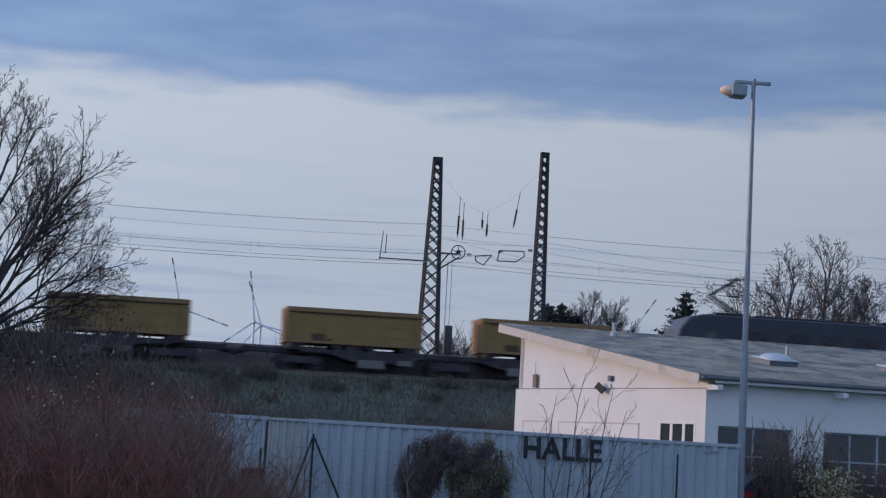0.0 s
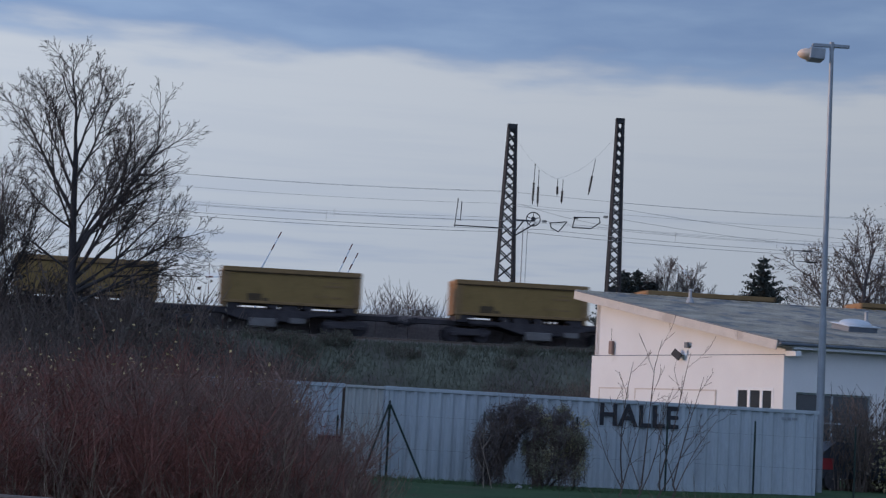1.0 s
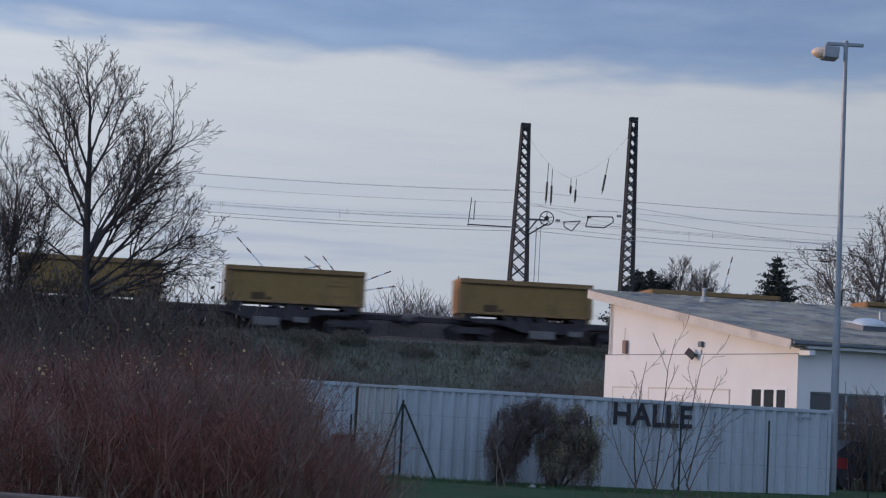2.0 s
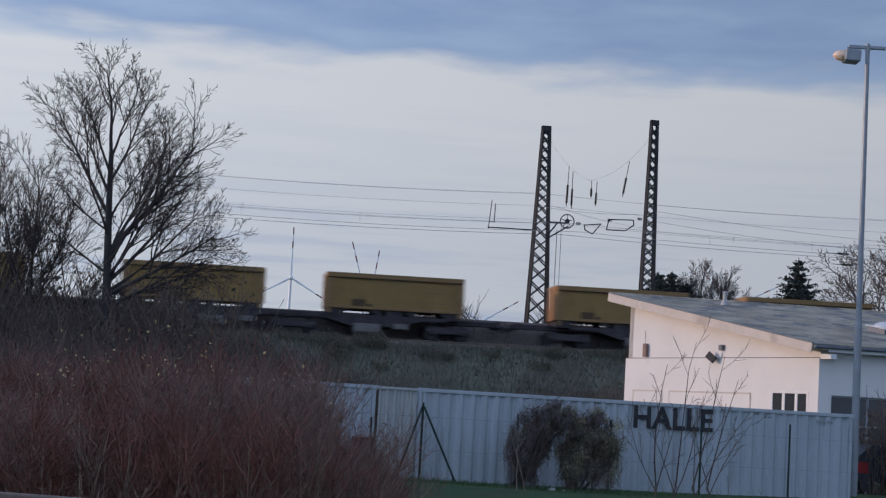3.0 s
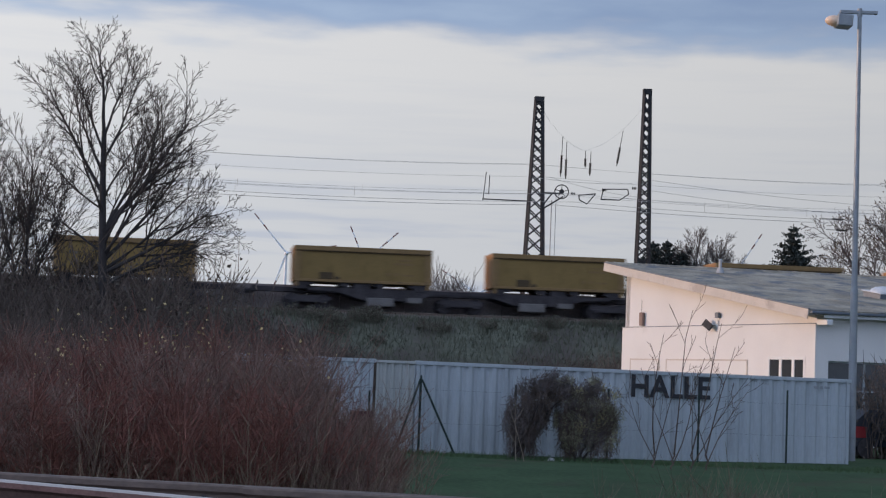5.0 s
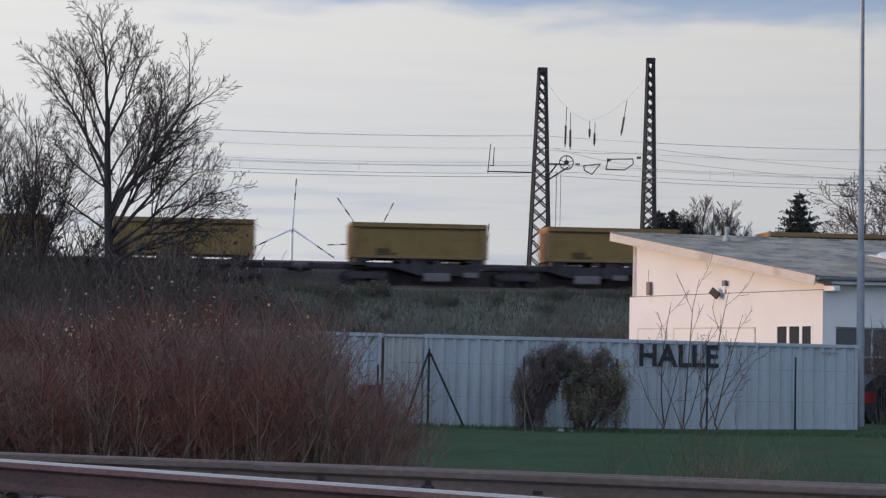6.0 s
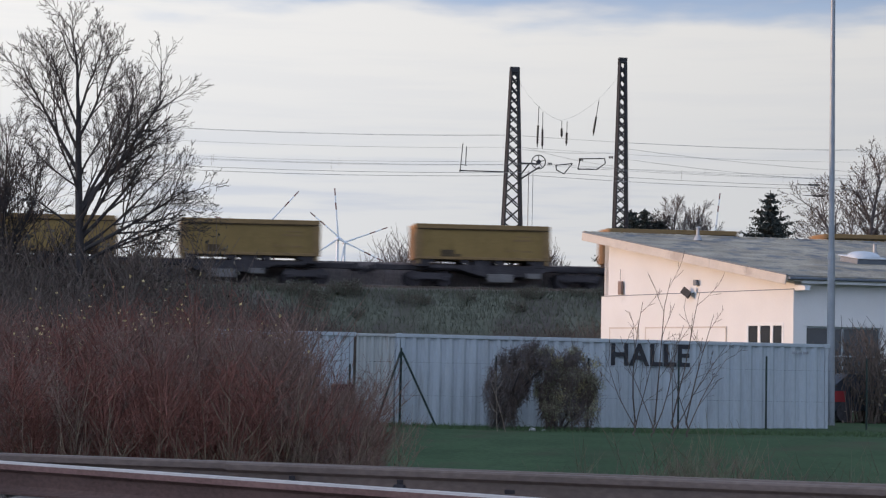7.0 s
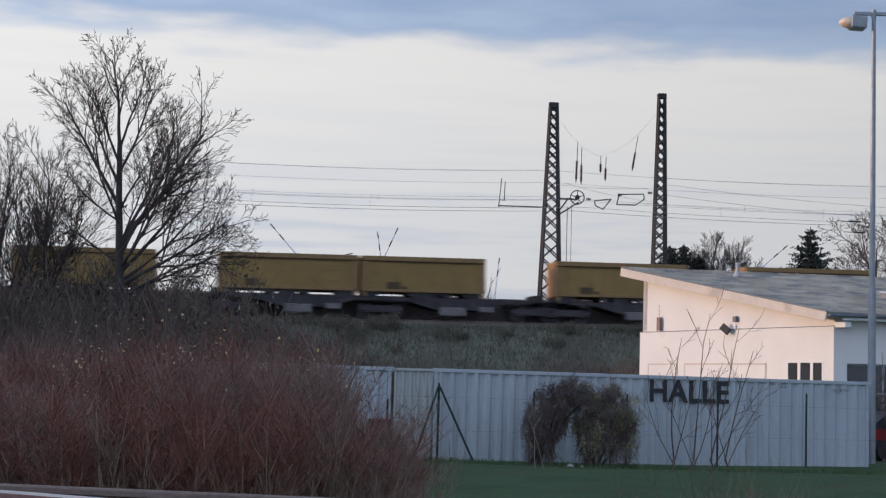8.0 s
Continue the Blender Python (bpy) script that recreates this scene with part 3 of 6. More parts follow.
def make_hall():
    hall = thing("hall", HALL, "low white plaster hall with a grey single-pitch roof", "building")
    bm = bmesh.new()
    wall_with_holes(bm, GABLE, roof_line, 0.30, WIN_G, True)
    part("wall", bm, PLASTER, hall, "white plaster gable wall lit warm by low sun")
    bm = bmesh.new()
    wall_with_holes(bm, FRONT, lambda u: LOW, 0.30, WIN_F, False)
    bm.transform(Matrix.Translation((0.003, -0.003, 0)))
    part("wall", bm, PLASTER, hall, "white plaster front wall in blue shade")
    bm = bmesh.new()
    box(bm, 0, GABLE - 0.3, 0, FRONT, GABLE - 0.01, HIGH - 0.1)
    part("wall", bm, PLASTER, hall)
    bm = bmesh.new()
    wall_with_holes(bm, GABLE, roof_line, 0.30, [], True)
    bm.transform(Matrix.Translation((FRONT - 0.3, 0, 0)))
    part("wall", bm, PLASTER, hall)
    bm = bmesh.new()
    box(bm, 0.4, 0.5, 0.05, FRONT - 0.4, GABLE - 0.4, 0.12)
    part("floor_slab", bm, INSIDE, hall)
    bm = bmesh.new()
    box(bm, 0.4, 5.0, 0.12, FRONT - 0.4, 5.2, 4.6)
    part("partition", bm, INSIDE, hall)
    # the lower wall stands a little proud below a drip edge
    bm = bmesh.new()
    wall_with_holes(bm, GABLE + 0.14, lambda u: 4.74, 0.052, WIN_G, True)
    bm.transform(Matrix.Translation((-0.055, 0, 0)))
    part("lower_cladding", bm, PLASTER, hall, "white lower wall cladding with a drip edge")
    bm = bmesh.new()
    box(bm, -0.075, 0, 4.742, -0.003, GABLE + 0.14, 4.77)
    part("drip_edge", bm, GUTTER, hall)
    # roof plate, strips of sheet, fascia
    pitch = math.atan2(HIGH - LOW, GABLE)
    rm = Matrix.Translation((0, 0, LOW + 0.02)) @ Matrix.Rotation(pitch, 4, "X")
    length = GABLE / math.cos(pitch)
    bm = bmesh.new()
    box(bm, -0.85, -0.50, 0.0, FRONT + 0.5, length + 0.62, 0.16, rm)
    roof = part("roof", bm, ROOF, hall, "grey lichen-stained bitumen sheet roof")
    rnd = random.Random(8)
    k = 0
    y = -0.51
    while y < length + 0.5:
        x = -0.87
        while x < FRONT + 0.4:
            w = rnd.uniform(4.2, 5.8)
            bm = bmesh.new()
            box(bm, x, y, 0.162, min(FRONT + 0.5, x + w), min(length + 0.63, y + 1.06), 0.170 + 0.004 * (k % 2), rm)
            part("roof_sheet", bm, ROOF, roof)
            x += w
            k += 1
        y += 1.0
    for i in range(6):
        a, b = -0.50 + (length + 1.12) * i / 6, -0.50 + (length + 1.12) * (i + 1) / 6
        bm = bmesh.new()
        box(bm, -0.90, a + 0.004, -0.17, -0.855, b - 0.004, 0.185, rm, bevel=0.006)
        part("fascia_board", bm, FASCIA, roof)
        bm = bmesh.new()
        box(bm, -0.853, a + 0.01, -0.035, -0.06, b - 0.01, -0.004, rm)
        part("soffit_board", bm, FASCIA, roof)
    x = -0.85
    while x < FRONT + 0.2:
        w = rnd.uniform(0.40, 0.52)
        bm = bmesh.new()
        rod(bm, rm @ Vector((x, length + 0.54, 0.15)), rm @ Vector((x + w, length + 0.54, 0.15)), rnd.uniform(0.085, 0.11), rnd.uniform(0.075, 0.09), 8)
        part("ridge_tile", bm, ROOF, roof)
        x += w - 0.01
    bm = bmesh.new()
    box(bm, -0.92, -0.52, 0.175, -0.84, length + 0.62, 0.215, rm)
    part("edge_trim", bm, GUTTER, roof)
    bm = bmesh.new()
    box(bm, -0.8, -0.63, LOW - 0.045, FRONT + 0.4, -0.49, LOW + 0.05, bevel=0.02)
    part("gutter", bm, GUTTER, hall)
    bm = bmesh.new()
    box(bm, -0.05, -0.48, LOW - 0.17, FRONT, -0.42, LOW - 0.05)
    part("eave_board", bm, FRAME_WHITE, hall)
    for i, u in enumerate((-0.02, 6.4, 12.9, 19.3)):
        bm = bmesh.new()
        box(bm, u, -0.58, LOW - 0.42, u + 0.28, -0.003, LOW - 0.23, bevel=0.01)
        part("rafter_end", bm, FRAME_WHITE, hall)
    window_unit(hall, 0.52, 2.25, 2.66, 3.54, True, (1.20, 1.92), FRAME_WHITE, depth=-0.075)
    for u0, z0, u1, z1 in WIN_F:
        n = 2 if u1 - u0 < 4.2 else 3
        window_unit(hall, u0, z0, u1, z1, False, [u0 + (u1 - u0) * i / n for i in range(1, n)], DARK_FRAME, (1.55, 2.35))
    # shallow relief panels beside the window
    for a, b in ((3.9, 9.1), (9.7, 11.7)):
        bm = bmesh.new()
        box(bm, -0.085, a, 2.2, -0.056, b, 3.36)
        part("wall_panel", bm, PLASTER, hall)
        for u0, z0, u1, z1 in ((a, 3.36, b, 3.42), (a - 0.06, 2.2, a, 3.42), (b, 2.2, b + 0.06, 3.42)):
            bm = bmesh.new()
            box(bm, -0.095, u0, z0, -0.056, u1, z1)
            part("panel_edge", bm, FASCIA, hall)
    # wall fittings
    bm = bmesh.new()
    box(bm, -0.20, 10.80, 4.80, -0.06, 11.05, 5.36, bevel=0.02)
    part("wall_box", bm, BROWN_BOX, hall, "small brown box high on a gable wall")
    bm = bmesh.new()
    rod(bm, (-0.15, 10.92, 5.36), (-0.15, 10.92, 5.88), 0.010)
    part("antenna_rod", bm, MAST_STEEL, hall)
    bm = bmesh.new()
    box(bm, -0.20, 5.62, 5.04, -0.06, 5.84, 5.26, bevel=0.02)
    part("junction_box", bm, GUTTER, hall, "small dark box above a floodlight")
    bm = bmesh.new()
    box(bm, -0.05, -0.27, -0.145, 0.05, 0.27, 0.145, bevel=0.02)
    bm.transform(Matrix.Translation((-0.34, 6.10, 4.76)) @ Matrix.Rotation(radians(28), 4, "X") @ Matrix.Rotation(radians(25), 4, "Y"))
    lamp = part("floodlight", bm, MAST_STEEL, hall, "black floodlight on a bracket")
    bm = bmesh.new()
    beam(bm, (-0.34, 6.0, 4.74), (-0.05, 5.83, 4.80), 0.05, 0.05)
    box(bm, -0.09, 5.76, 4.70, -0.05, 5.88, 4.94)
    part("bracket", bm, FRAME_WHITE, lamp)
    # skylights and vents on the roof
    def on_roof(u, v):
        return rm @ Vector((u, v, 0.17))
    for u, v in ((7.65, 4.5), (14.7, 4.5), (21.8, 4.5)):
        p = on_roof(u, v)
        sk = new("skylight")
        sk.parent = hall
        bm = bmesh.new()
        box(bm, -0.78, -0.5, -0.05, 0.78, 0.5, 0.20, bevel=0.02)
        bm.transform(Matrix.Translation(p) @ Matrix.Rotation(pitch, 4, "X"))
        part("kerb", bm, GUTTER, sk)
        bm = bmesh.new()
        box(bm, -0.86, -0.57, 0.202, 0.86, 0.57, 0.25, bevel=0.015)
        bmesh.ops.create_uvsphere(bm, u_segments=16, v_segments=8, radius=0.78, matrix=Matrix.Translation((0, 0, 0.245)) @ Matrix.Diagonal((1, 0.68, 0.28, 1)))
        bm.transform(Matrix.Translation(p) @ Matrix.Rotation(pitch, 4, "X"))
        part("dome", bm, DOME, sk, "milky plastic roof dome", smooth=True)
    for u, v in ((4.4, 11.3), (10.3, 6.6)):
        p = on_roof(u, v)
        bm = bmesh.new()
        rod(bm, p, p + Vector((0, 0, 0.22)), 0.20, 0.12, 12)
        rod(bm, p + Vector((0, 0, 0.22)), p + Vector((0, 0, 0.55)), 0.075, 0.07, 12)
        rod(bm, p + Vector((0, 0, 0.55)), p + Vector((0, 0, 0.60)), 0.12, 0.05, 12)
        part("vent_pipe", bm, GALV, hall)
    # the front runs along the railway and meets the gable aslant
    skew = Matrix(((0.728, 0, 0, 0), (-0.2507, 1, 0, 0), (0, 0, 1, 0), (0, 0, 0, 1)))
    for o in hall.children_recursive:
        if o.data:
            o.data.transform(skew)


make_hall()


# ---- an unseen plain wall, added to keep low sun off the shrubs ----
def make_shade_wall():
    bm = bmesh.new()
    for i in range(17):
        y = -22 + i * 4.6
        box(bm, -34.0, y, -0.2, -33.8, y + 4.56, 7.5, bevel=0.02)
    tagged(new("wall_west", finish("wall_west", bm, SLEEPER)), "unseen plain grey panel wall added to shade the shrubs", "wall", kind="structure")


make_shade_wall()
# ---- railway: masts, wires ----
def local(u, v, w):
    return TM @ Vector((u, v, w))


def make_lattice_mast(m, height, base_w, top_w, label):
    mast = thing("lattice_mast", m, label, "catenary mast", "masts of the overhead line")
    def half(z):
        return 0.5 * (base_w + (top_w - base_w) * z / height)
    for sx, sy in ((-1, -1), (1, -1), (1, 1), (-1, 1)):
        bm = bmesh.new()
        beam(bm, (sx * half(0), sy * half(0) * 0.7, 0), (sx * half(height), sy * half(height) * 0.7, height), 0.135, 0.125)
        part("leg", bm, MAST_STEEL, mast)
    z, n = 0.2, 0
    while z < height - 0.5:
        step = max(0.62, half(z) * 1.75)
        z1 = min(z + step, height - 0.2)
        for sy in (-1, 1):
            bm = bmesh.new()
            h0, h1 = half(z), half(z1)
            beam(bm, (-h0, sy * h0 * 0.7, z), (h1, sy * h1 * 0.7, z1), 0.085, 0.04, (0, 1, 0))
            beam(bm, (h0, sy * h0 * 0.7, z), (-h1, sy * h1 * 0.7, z1), 0.085, 0.04, (0, 1, 0))
            part("lattice_bar", bm, MAST_STEEL, mast)
        for sx in (-1, 1):
            bm = bmesh.new()
            h0, h1 = half(z), half(z1)
            s = 1 if n % 2 else -1
            beam(bm, (sx * h0, s * h0 * 0.7, z), (sx * h1, -s * h1 * 0.7, z1), 0.05, 0.03, (1, 0, 0))
            part("lattice_bar", bm, MAST_STEEL, mast)
        z, n = z1, n + 1
    bm = bmesh.new()
    box(bm, -half(height) - 0.08, -half(height) * 0.7 - 0.08, height - 0.30, half(height) + 0.08, half(height) * 0.7 + 0.08, height + 0.03)
    part("head_plate", bm, MAST_STEEL, mast)
    bm = bmesh.new()
    box(bm, -base_w * 0.65, -base_w * 0.55, -2.0, base_w * 0.65, base_w * 0.55, 0.1, bevel=0.05)
    part("foundation", bm, CONCRETE, mast)
    return mast


MAST_L = Vector((5.22, 105.3, 5.94))
MAST_R = Vector((12.7, 110.0, 5.9))
make_lattice_mast(Matrix.Translation(MAST_L) @ pose(0, 0, 0, 0, 0, 6), 14.72, 1.42, 0.44, "dark steel lattice mast of an overhead line, tapering upward")
make_lattice_mast(Matrix.Translation(MAST_R) @ pose(0, 0, 0, 0, 0, 6), 16.4, 1.02, 0.40, "taller dark steel lattice mast behind the railway")


def tube_along(points, r, seg=4):
    bm = bmesh.new()
    rings = []
    for i, p in enumerate(points):
        d = (Vector(points[min(i + 1, len(points) - 1)]) - Vector(points[max(i - 1, 0)])).normalized()
        u = d.cross(Vector((0, 0, 1)))
        u = u.normalized() if u.length > 1e-3 else d.orthogonal().normalized()
        v = u.cross(d)
        rings.append([bm.verts.new(Vector(p) + r * (math.cos(2 * math.pi * j / seg) * u + math.sin(2 * math.pi * j / seg) * v)) for j in range(seg)])
    for a, b in zip(rings, rings[1:]):
        for j in range(seg):
            bm.faces.new((a[j], a[(j + 1) % seg], b[(j + 1) % seg], b[j]))
    return bm


def sag(a, b, drop, n=10):
    a, b = Vector(a), Vector(b)
    return [a.lerp(b, i / n) - Vector((0, 0, drop * 4 * (i / n) * (1 - i / n))) for i in range(n + 1)]


def insulator(name, a, b, label, disc=0.09):
    """A rod with stacked discs from a to b."""
    a, b = Vector(a), Vector(b)
    ob = thing(name, Matrix.Translation(a), label, "insulator", "hanging insulators")
    d = b - a
    bm = bmesh.new()
    rod(bm, (0, 0, 0), d * 0.45, 0.022, 0.022, 6)
    part("rod", bm, MAST_STEEL, ob)
    for i in range(7):
        bm = bmesh.new()
        p = d * (0.48 + 0.065 * i)
        rod(bm, p, p + d * 0.052, disc, disc * 0.55, 8)
        part("disc", bm, PORCELAIN, ob)
    bm = bmesh.new()
    rod(bm, d * 0.46, d, 0.03, 0.03, 6)
    part("core", bm, PORCELAIN, ob)
    return ob


def make_overhead():
    # running wires along the line; v: across, w: height over the rail, r: thickness
    for v, w, r in ((0.2, 7.72, 0.008), (0.2, 7.22, 0.012), (5.0, 8.22, 0.009), (5.0, 7.52, 0.014), (9.5, 9.9, 0.008), (9.5, 10.7, 0.008), (13.0, 9.35, 0.008), (13.0, 11.2, 0.008)):
        pts = []
        for i in range(-3, 5):
            pts += sag(local(i * 32 - 20, v, w), local(i * 32 + 12, v, w), 0.35 if r < 0.02 else 0.05, 8)[:-1]
        mesh_thing("overhead_wire", tube_along(pts, r), CABLE, pose(0, 0, 0), "thin dark overhead wire along the railway", "cable", "wires of the overhead line")
    for v, w0, w1 in ((5.0, 7.52, 8.17), (0.2, 7.22, 7.67)):
        for u in (-16, -8.5, -1, 22, 29):
            mesh_thing("dropper", tube_along([local(u, v, w0), local(u, v, w1)], 0.010), CABLE, pose(0, 0, 0), "short thin dropper between two overhead wires", "cable", "droppers of the overhead line")
    # cross span between the masts with its hanging insulators
    top_l, top_r = MAST_L + Vector((0.25, 0, 13.9)), MAST_R + Vector((-0.25, 0, 15.2))
    base = top_l.lerp(top_r, 0.42)
    low = Vector((base.x, base.y, 17.6))
    mesh_thing("span_rope", tube_along(sag(top_l, low, 0.45, 8) + sag(low, top_r, 0.55, 8)[1:], 0.006), CABLE, pose(0, 0, 0), "thin steel rope hanging between two masts", "cable")
    for f, z0, z1, dx in ((0.20, 18.35, 15.7, -0.05), (0.242, 18.0, 15.6, 0.0), (0.43, 17.6, 16.5, 0.0), (0.482, 17.6, 16.0, -0.03), (0.788, 19.3, 16.9, -0.28)):
        p = top_l.lerp(top_r, f)
        insulator("hanging_insulator", (p.x - dx * 0.3, p.y, z0), (p.x + dx, p.y, z1), "dark ribbed insulator hanging from a span rope")
    # wheel tensioner on the left mast
    w = thing("wheel_tensioner", Matrix.Translation(MAST_L + Vector((1.62, -0.4, 8.62))), "spoked tension wheel on a triangular bracket beside a mast", "tensioner")
    bm = bmesh.new()
    n = 24
    for i in range(n):
        a, b = 2 * math.pi * i / n, 2 * math.pi * (i + 1) / n
        rod(bm, (0.44 * math.cos(a), 0, 0.44 * math.sin(a)), (0.44 * math.cos(b), 0, 0.44 * math.sin(b)), 0.035, 0.035, 6)
    part("rim", bm, MAST_STEEL, w)
    for i in range(5):
        a = 2 * math.pi * i / 5 + 0.3
        bm = bmesh.new()
        rod(bm, (0, 0, 0), (0.43 * math.cos(a), 0, 0.43 * math.sin(a)), 0.03, 0.02, 6)
        part("spoke", bm, MAST_STEEL, w)
    bm = bmesh.new()
    rod(bm, (0, -0.12, 0), (0, 0.12, 0), 0.15, 0.15, 12)
    part("hub", bm, MAST_STEEL, w)
    for a, b in (((-1.2, 0, -0.12), (0.05, 0, -0.12)), ((-1.25, 0, -1.2), (0.1, 0, -0.3)), ((-1.2, 0, -0.95), (-0.6, 0, -0.12))):
        bm = bmesh.new()
        beam(bm, a, b, 0.09, 0.09)
        part("bracket", bm, MAST_STEEL, w)
    # cantilever arms and clamps right of the wheel
    c = thing("cantilever_arm", Matrix.Translation(MAST_L + Vector((1.62, -0.4, 8.62))), "bent dark cantilever tubes with insulators on an overhead line", "cantilever")
    for a, b in (((1.1, 0, -0.18), (2.2, 0.4, 0.0)), ((1.1, 0, -0.18), (1.15, 0, -0.48)), ((1.15, 0, -0.48), (1.65, 0.2, -0.7)), ((1.65, 0.2, -0.7), (2.2, 0.4, 0.0)),
                 ((2.55, 0.4, -0.35), (2.7, 0.4, 0.32)), ((2.7, 0.4, 0.32), (4.3, 0.8, 0.42)), ((2.55, 0.4, -0.35), (3.8, 0.8, -0.3)), ((3.8, 0.8, -0.3), (4.35, 0.8, 0.1)), ((4.35, 0.8, 0.1), (4.3, 0.8, 0.42))):
        bm = bmesh.new()
        rod(bm, a, b, 0.036, 0.036, 6)
        part("tube", bm, MAST_STEEL, c)
    for p in ((0.72, 0, -0.1), (2.75, 0.4, 0.28), (4.72, 0.9, 0.52)):
        bm = bmesh.new()
        for i in range(3):
            rod(bm, (p[0] - 0.14 + i * 0.1, p[1], p[2]), (p[0] - 0.07 + i * 0.1, p[1], p[2]), 0.1, 0.07, 8)
        part("insulator_discs", bm, PORCELAIN, c)
    # weight stack beside the left mast and its ropes
    s = thing("tension_weight", Matrix.Translation(MAST_L + Vector((1.30, 0, 0))), "grey weight stack hung on two ropes beside a mast", "weight")
    for i in range(14):
        bm = bmesh.new()
        box(bm, -0.23, -0.2, 1.4 + i * 0.18, 0.23, 0.2, 1.4 + i * 0.18 + 0.172, bevel=0.01)
        part("weight_disc", bm, CONCRETE, s)
    bm = bmesh.new()
    rod(bm, (0, 0, 0.9), (0, 0, 8.6), 0.018, 0.018, 5)
    part("rope", bm, CABLE, s)
    bm = bmesh.new()
    rod(bm, (-0.28, 0, 0.0), (-0.28, 0, 8.1), 0.03, 0.03, 5)
    part("guide_rod", bm, CABLE, s)
    # registration arm left of the mast, held by the wires
    r = thing("registration_arm", Matrix.Translation(MAST_L + Vector((-3.38, -0.2, 7.98))), "dark horizontal tube on a mast with two short droppers", "cantilever")
    for a, b, t in (((-0.05, 0, 0), (2.85, 0, -0.02), 0.04), ((0, 0, -0.1), (0.15, 0, 1.75), 0.028), ((0.35, 0, 0.35), (0.38, 0, 1.55), 0.028), ((0.1, 0, 0.38), (0.42, 0, 0.34), 0.02)):
        bm = bmesh.new()
        rod(bm, a, b, t, t, 6)
        part("tube", bm, MAST_STEEL, r)
    for a, b in (((4.9, 104.3, 15.35), (11.9, 110, 15.9)), ((6.0, 104, 15.35), (12.4, 110, 15.0)), ((13, 110, 15.5), (28, 112, 14.6)), ((13, 110, 16.2), (30, 112, 15.2))):
        mesh_thing("overhead_wire", tube_along(sag(a, b, 0.15, 8), 0.011), CABLE, pose(0, 0, 0), "thin dark overhead wire fixed to a mast", "cable", "wires of the overhead line")
    for p in ((24.6, 106, 13.6), (24.9, 106, 12.9)):
        insulator("line_insulator", (p[0] - 0.9, p[1], p[2] + 0.03), (p[0] + 0.5, p[1], p[2]), "dark ribbed insulator on an overhead wire", 0.09)


make_overhead()


# ---- lamp post ----
def make_lamp_post():
    p = thing("lamp_post", pose(11.72, 48.0, 0.0), "tall grey steel lamp post with one floodlight on a crossbar", "lamp post")
    bm = bmesh.new()
    rod(bm, (0, 0, 0), (0, 0, 5.2), 0.125, 0.105, 14)
    part("lower_pole", bm, GALV, p, smooth=False)
    bm = bmesh.new()
    rod(bm, (0, 0, 5.2), (0, 0, 13.5), 0.088, 0.06, 14)
    part("upper_pole", bm, GALV, p)
    bm = bmesh.new()
    rod(bm, (0, 0, 5.1), (0, 0, 5.3), 0.118, 0.10, 14)
    part("collar", bm, GALV, p)
    bm = bmesh.new()
    box(bm, -0.58, -0.05, 13.36, 0.52, 0.05, 13.46, bevel=0.012)
    part("crossbar", bm, GALV, p)
    bm = bmesh.new()
    rod(bm, (0, 0, 13.3), (0, 0, 13.52), 0.075, 0.07, 12)
    part("top_cap", bm, GALV, p)
    lm = Matrix.Translation((-0.50, 0.0, 13.13)) @ Matrix.Rotation(radians(4), 4, "Y")
    lamp = new("floodlight")
    lamp.parent = p
    lamp.matrix_basis = lm
    tagged(lamp, "grey box floodlight with orange sun glare painted on its glass")
    bm = bmesh.new()
    vs = box(bm, -0.20, -0.26, -0.19, 0.26, 0.26, 0.17, bevel=0.03)
    part("housing", bm, GALV, lamp)
    # glass drawn out to the left to stand for the sun's glare
    bm = bmesh.new()
    bmesh.ops.create_uvsphere(bm, u_segments=14, v_segments=8, radius=0.2, matrix=Matrix.Translation((-0.2, 0, -0.02)) @ Matrix.Diagonal((1.6, 1.15, 0.85, 1)))
    part("glass", bm, LAMP_GLASS, lamp, "bulging glass coloured orange for the sun's reflection", smooth=True)
    for s in (-1, 1):
        bm = bmesh.new()
        beam(bm, (-0.10 if s < 0 else 0.16, 0.0, 0.15), (-0.10 if s < 0 else 0.16, 0.0, 0.26), 0.05, 0.05, (1, 0, 0))
        part("bracket", bm, GALV, lamp)


make_lamp_post()


# ---- train ----
BODY_L, BODY_W, BODY_TOP = 8.25, 2.55, 3.73
DECK = 1.30                          # top of the wagon's sills over the rail
LIFT = 1.62                          # underside of the boxes over the rail


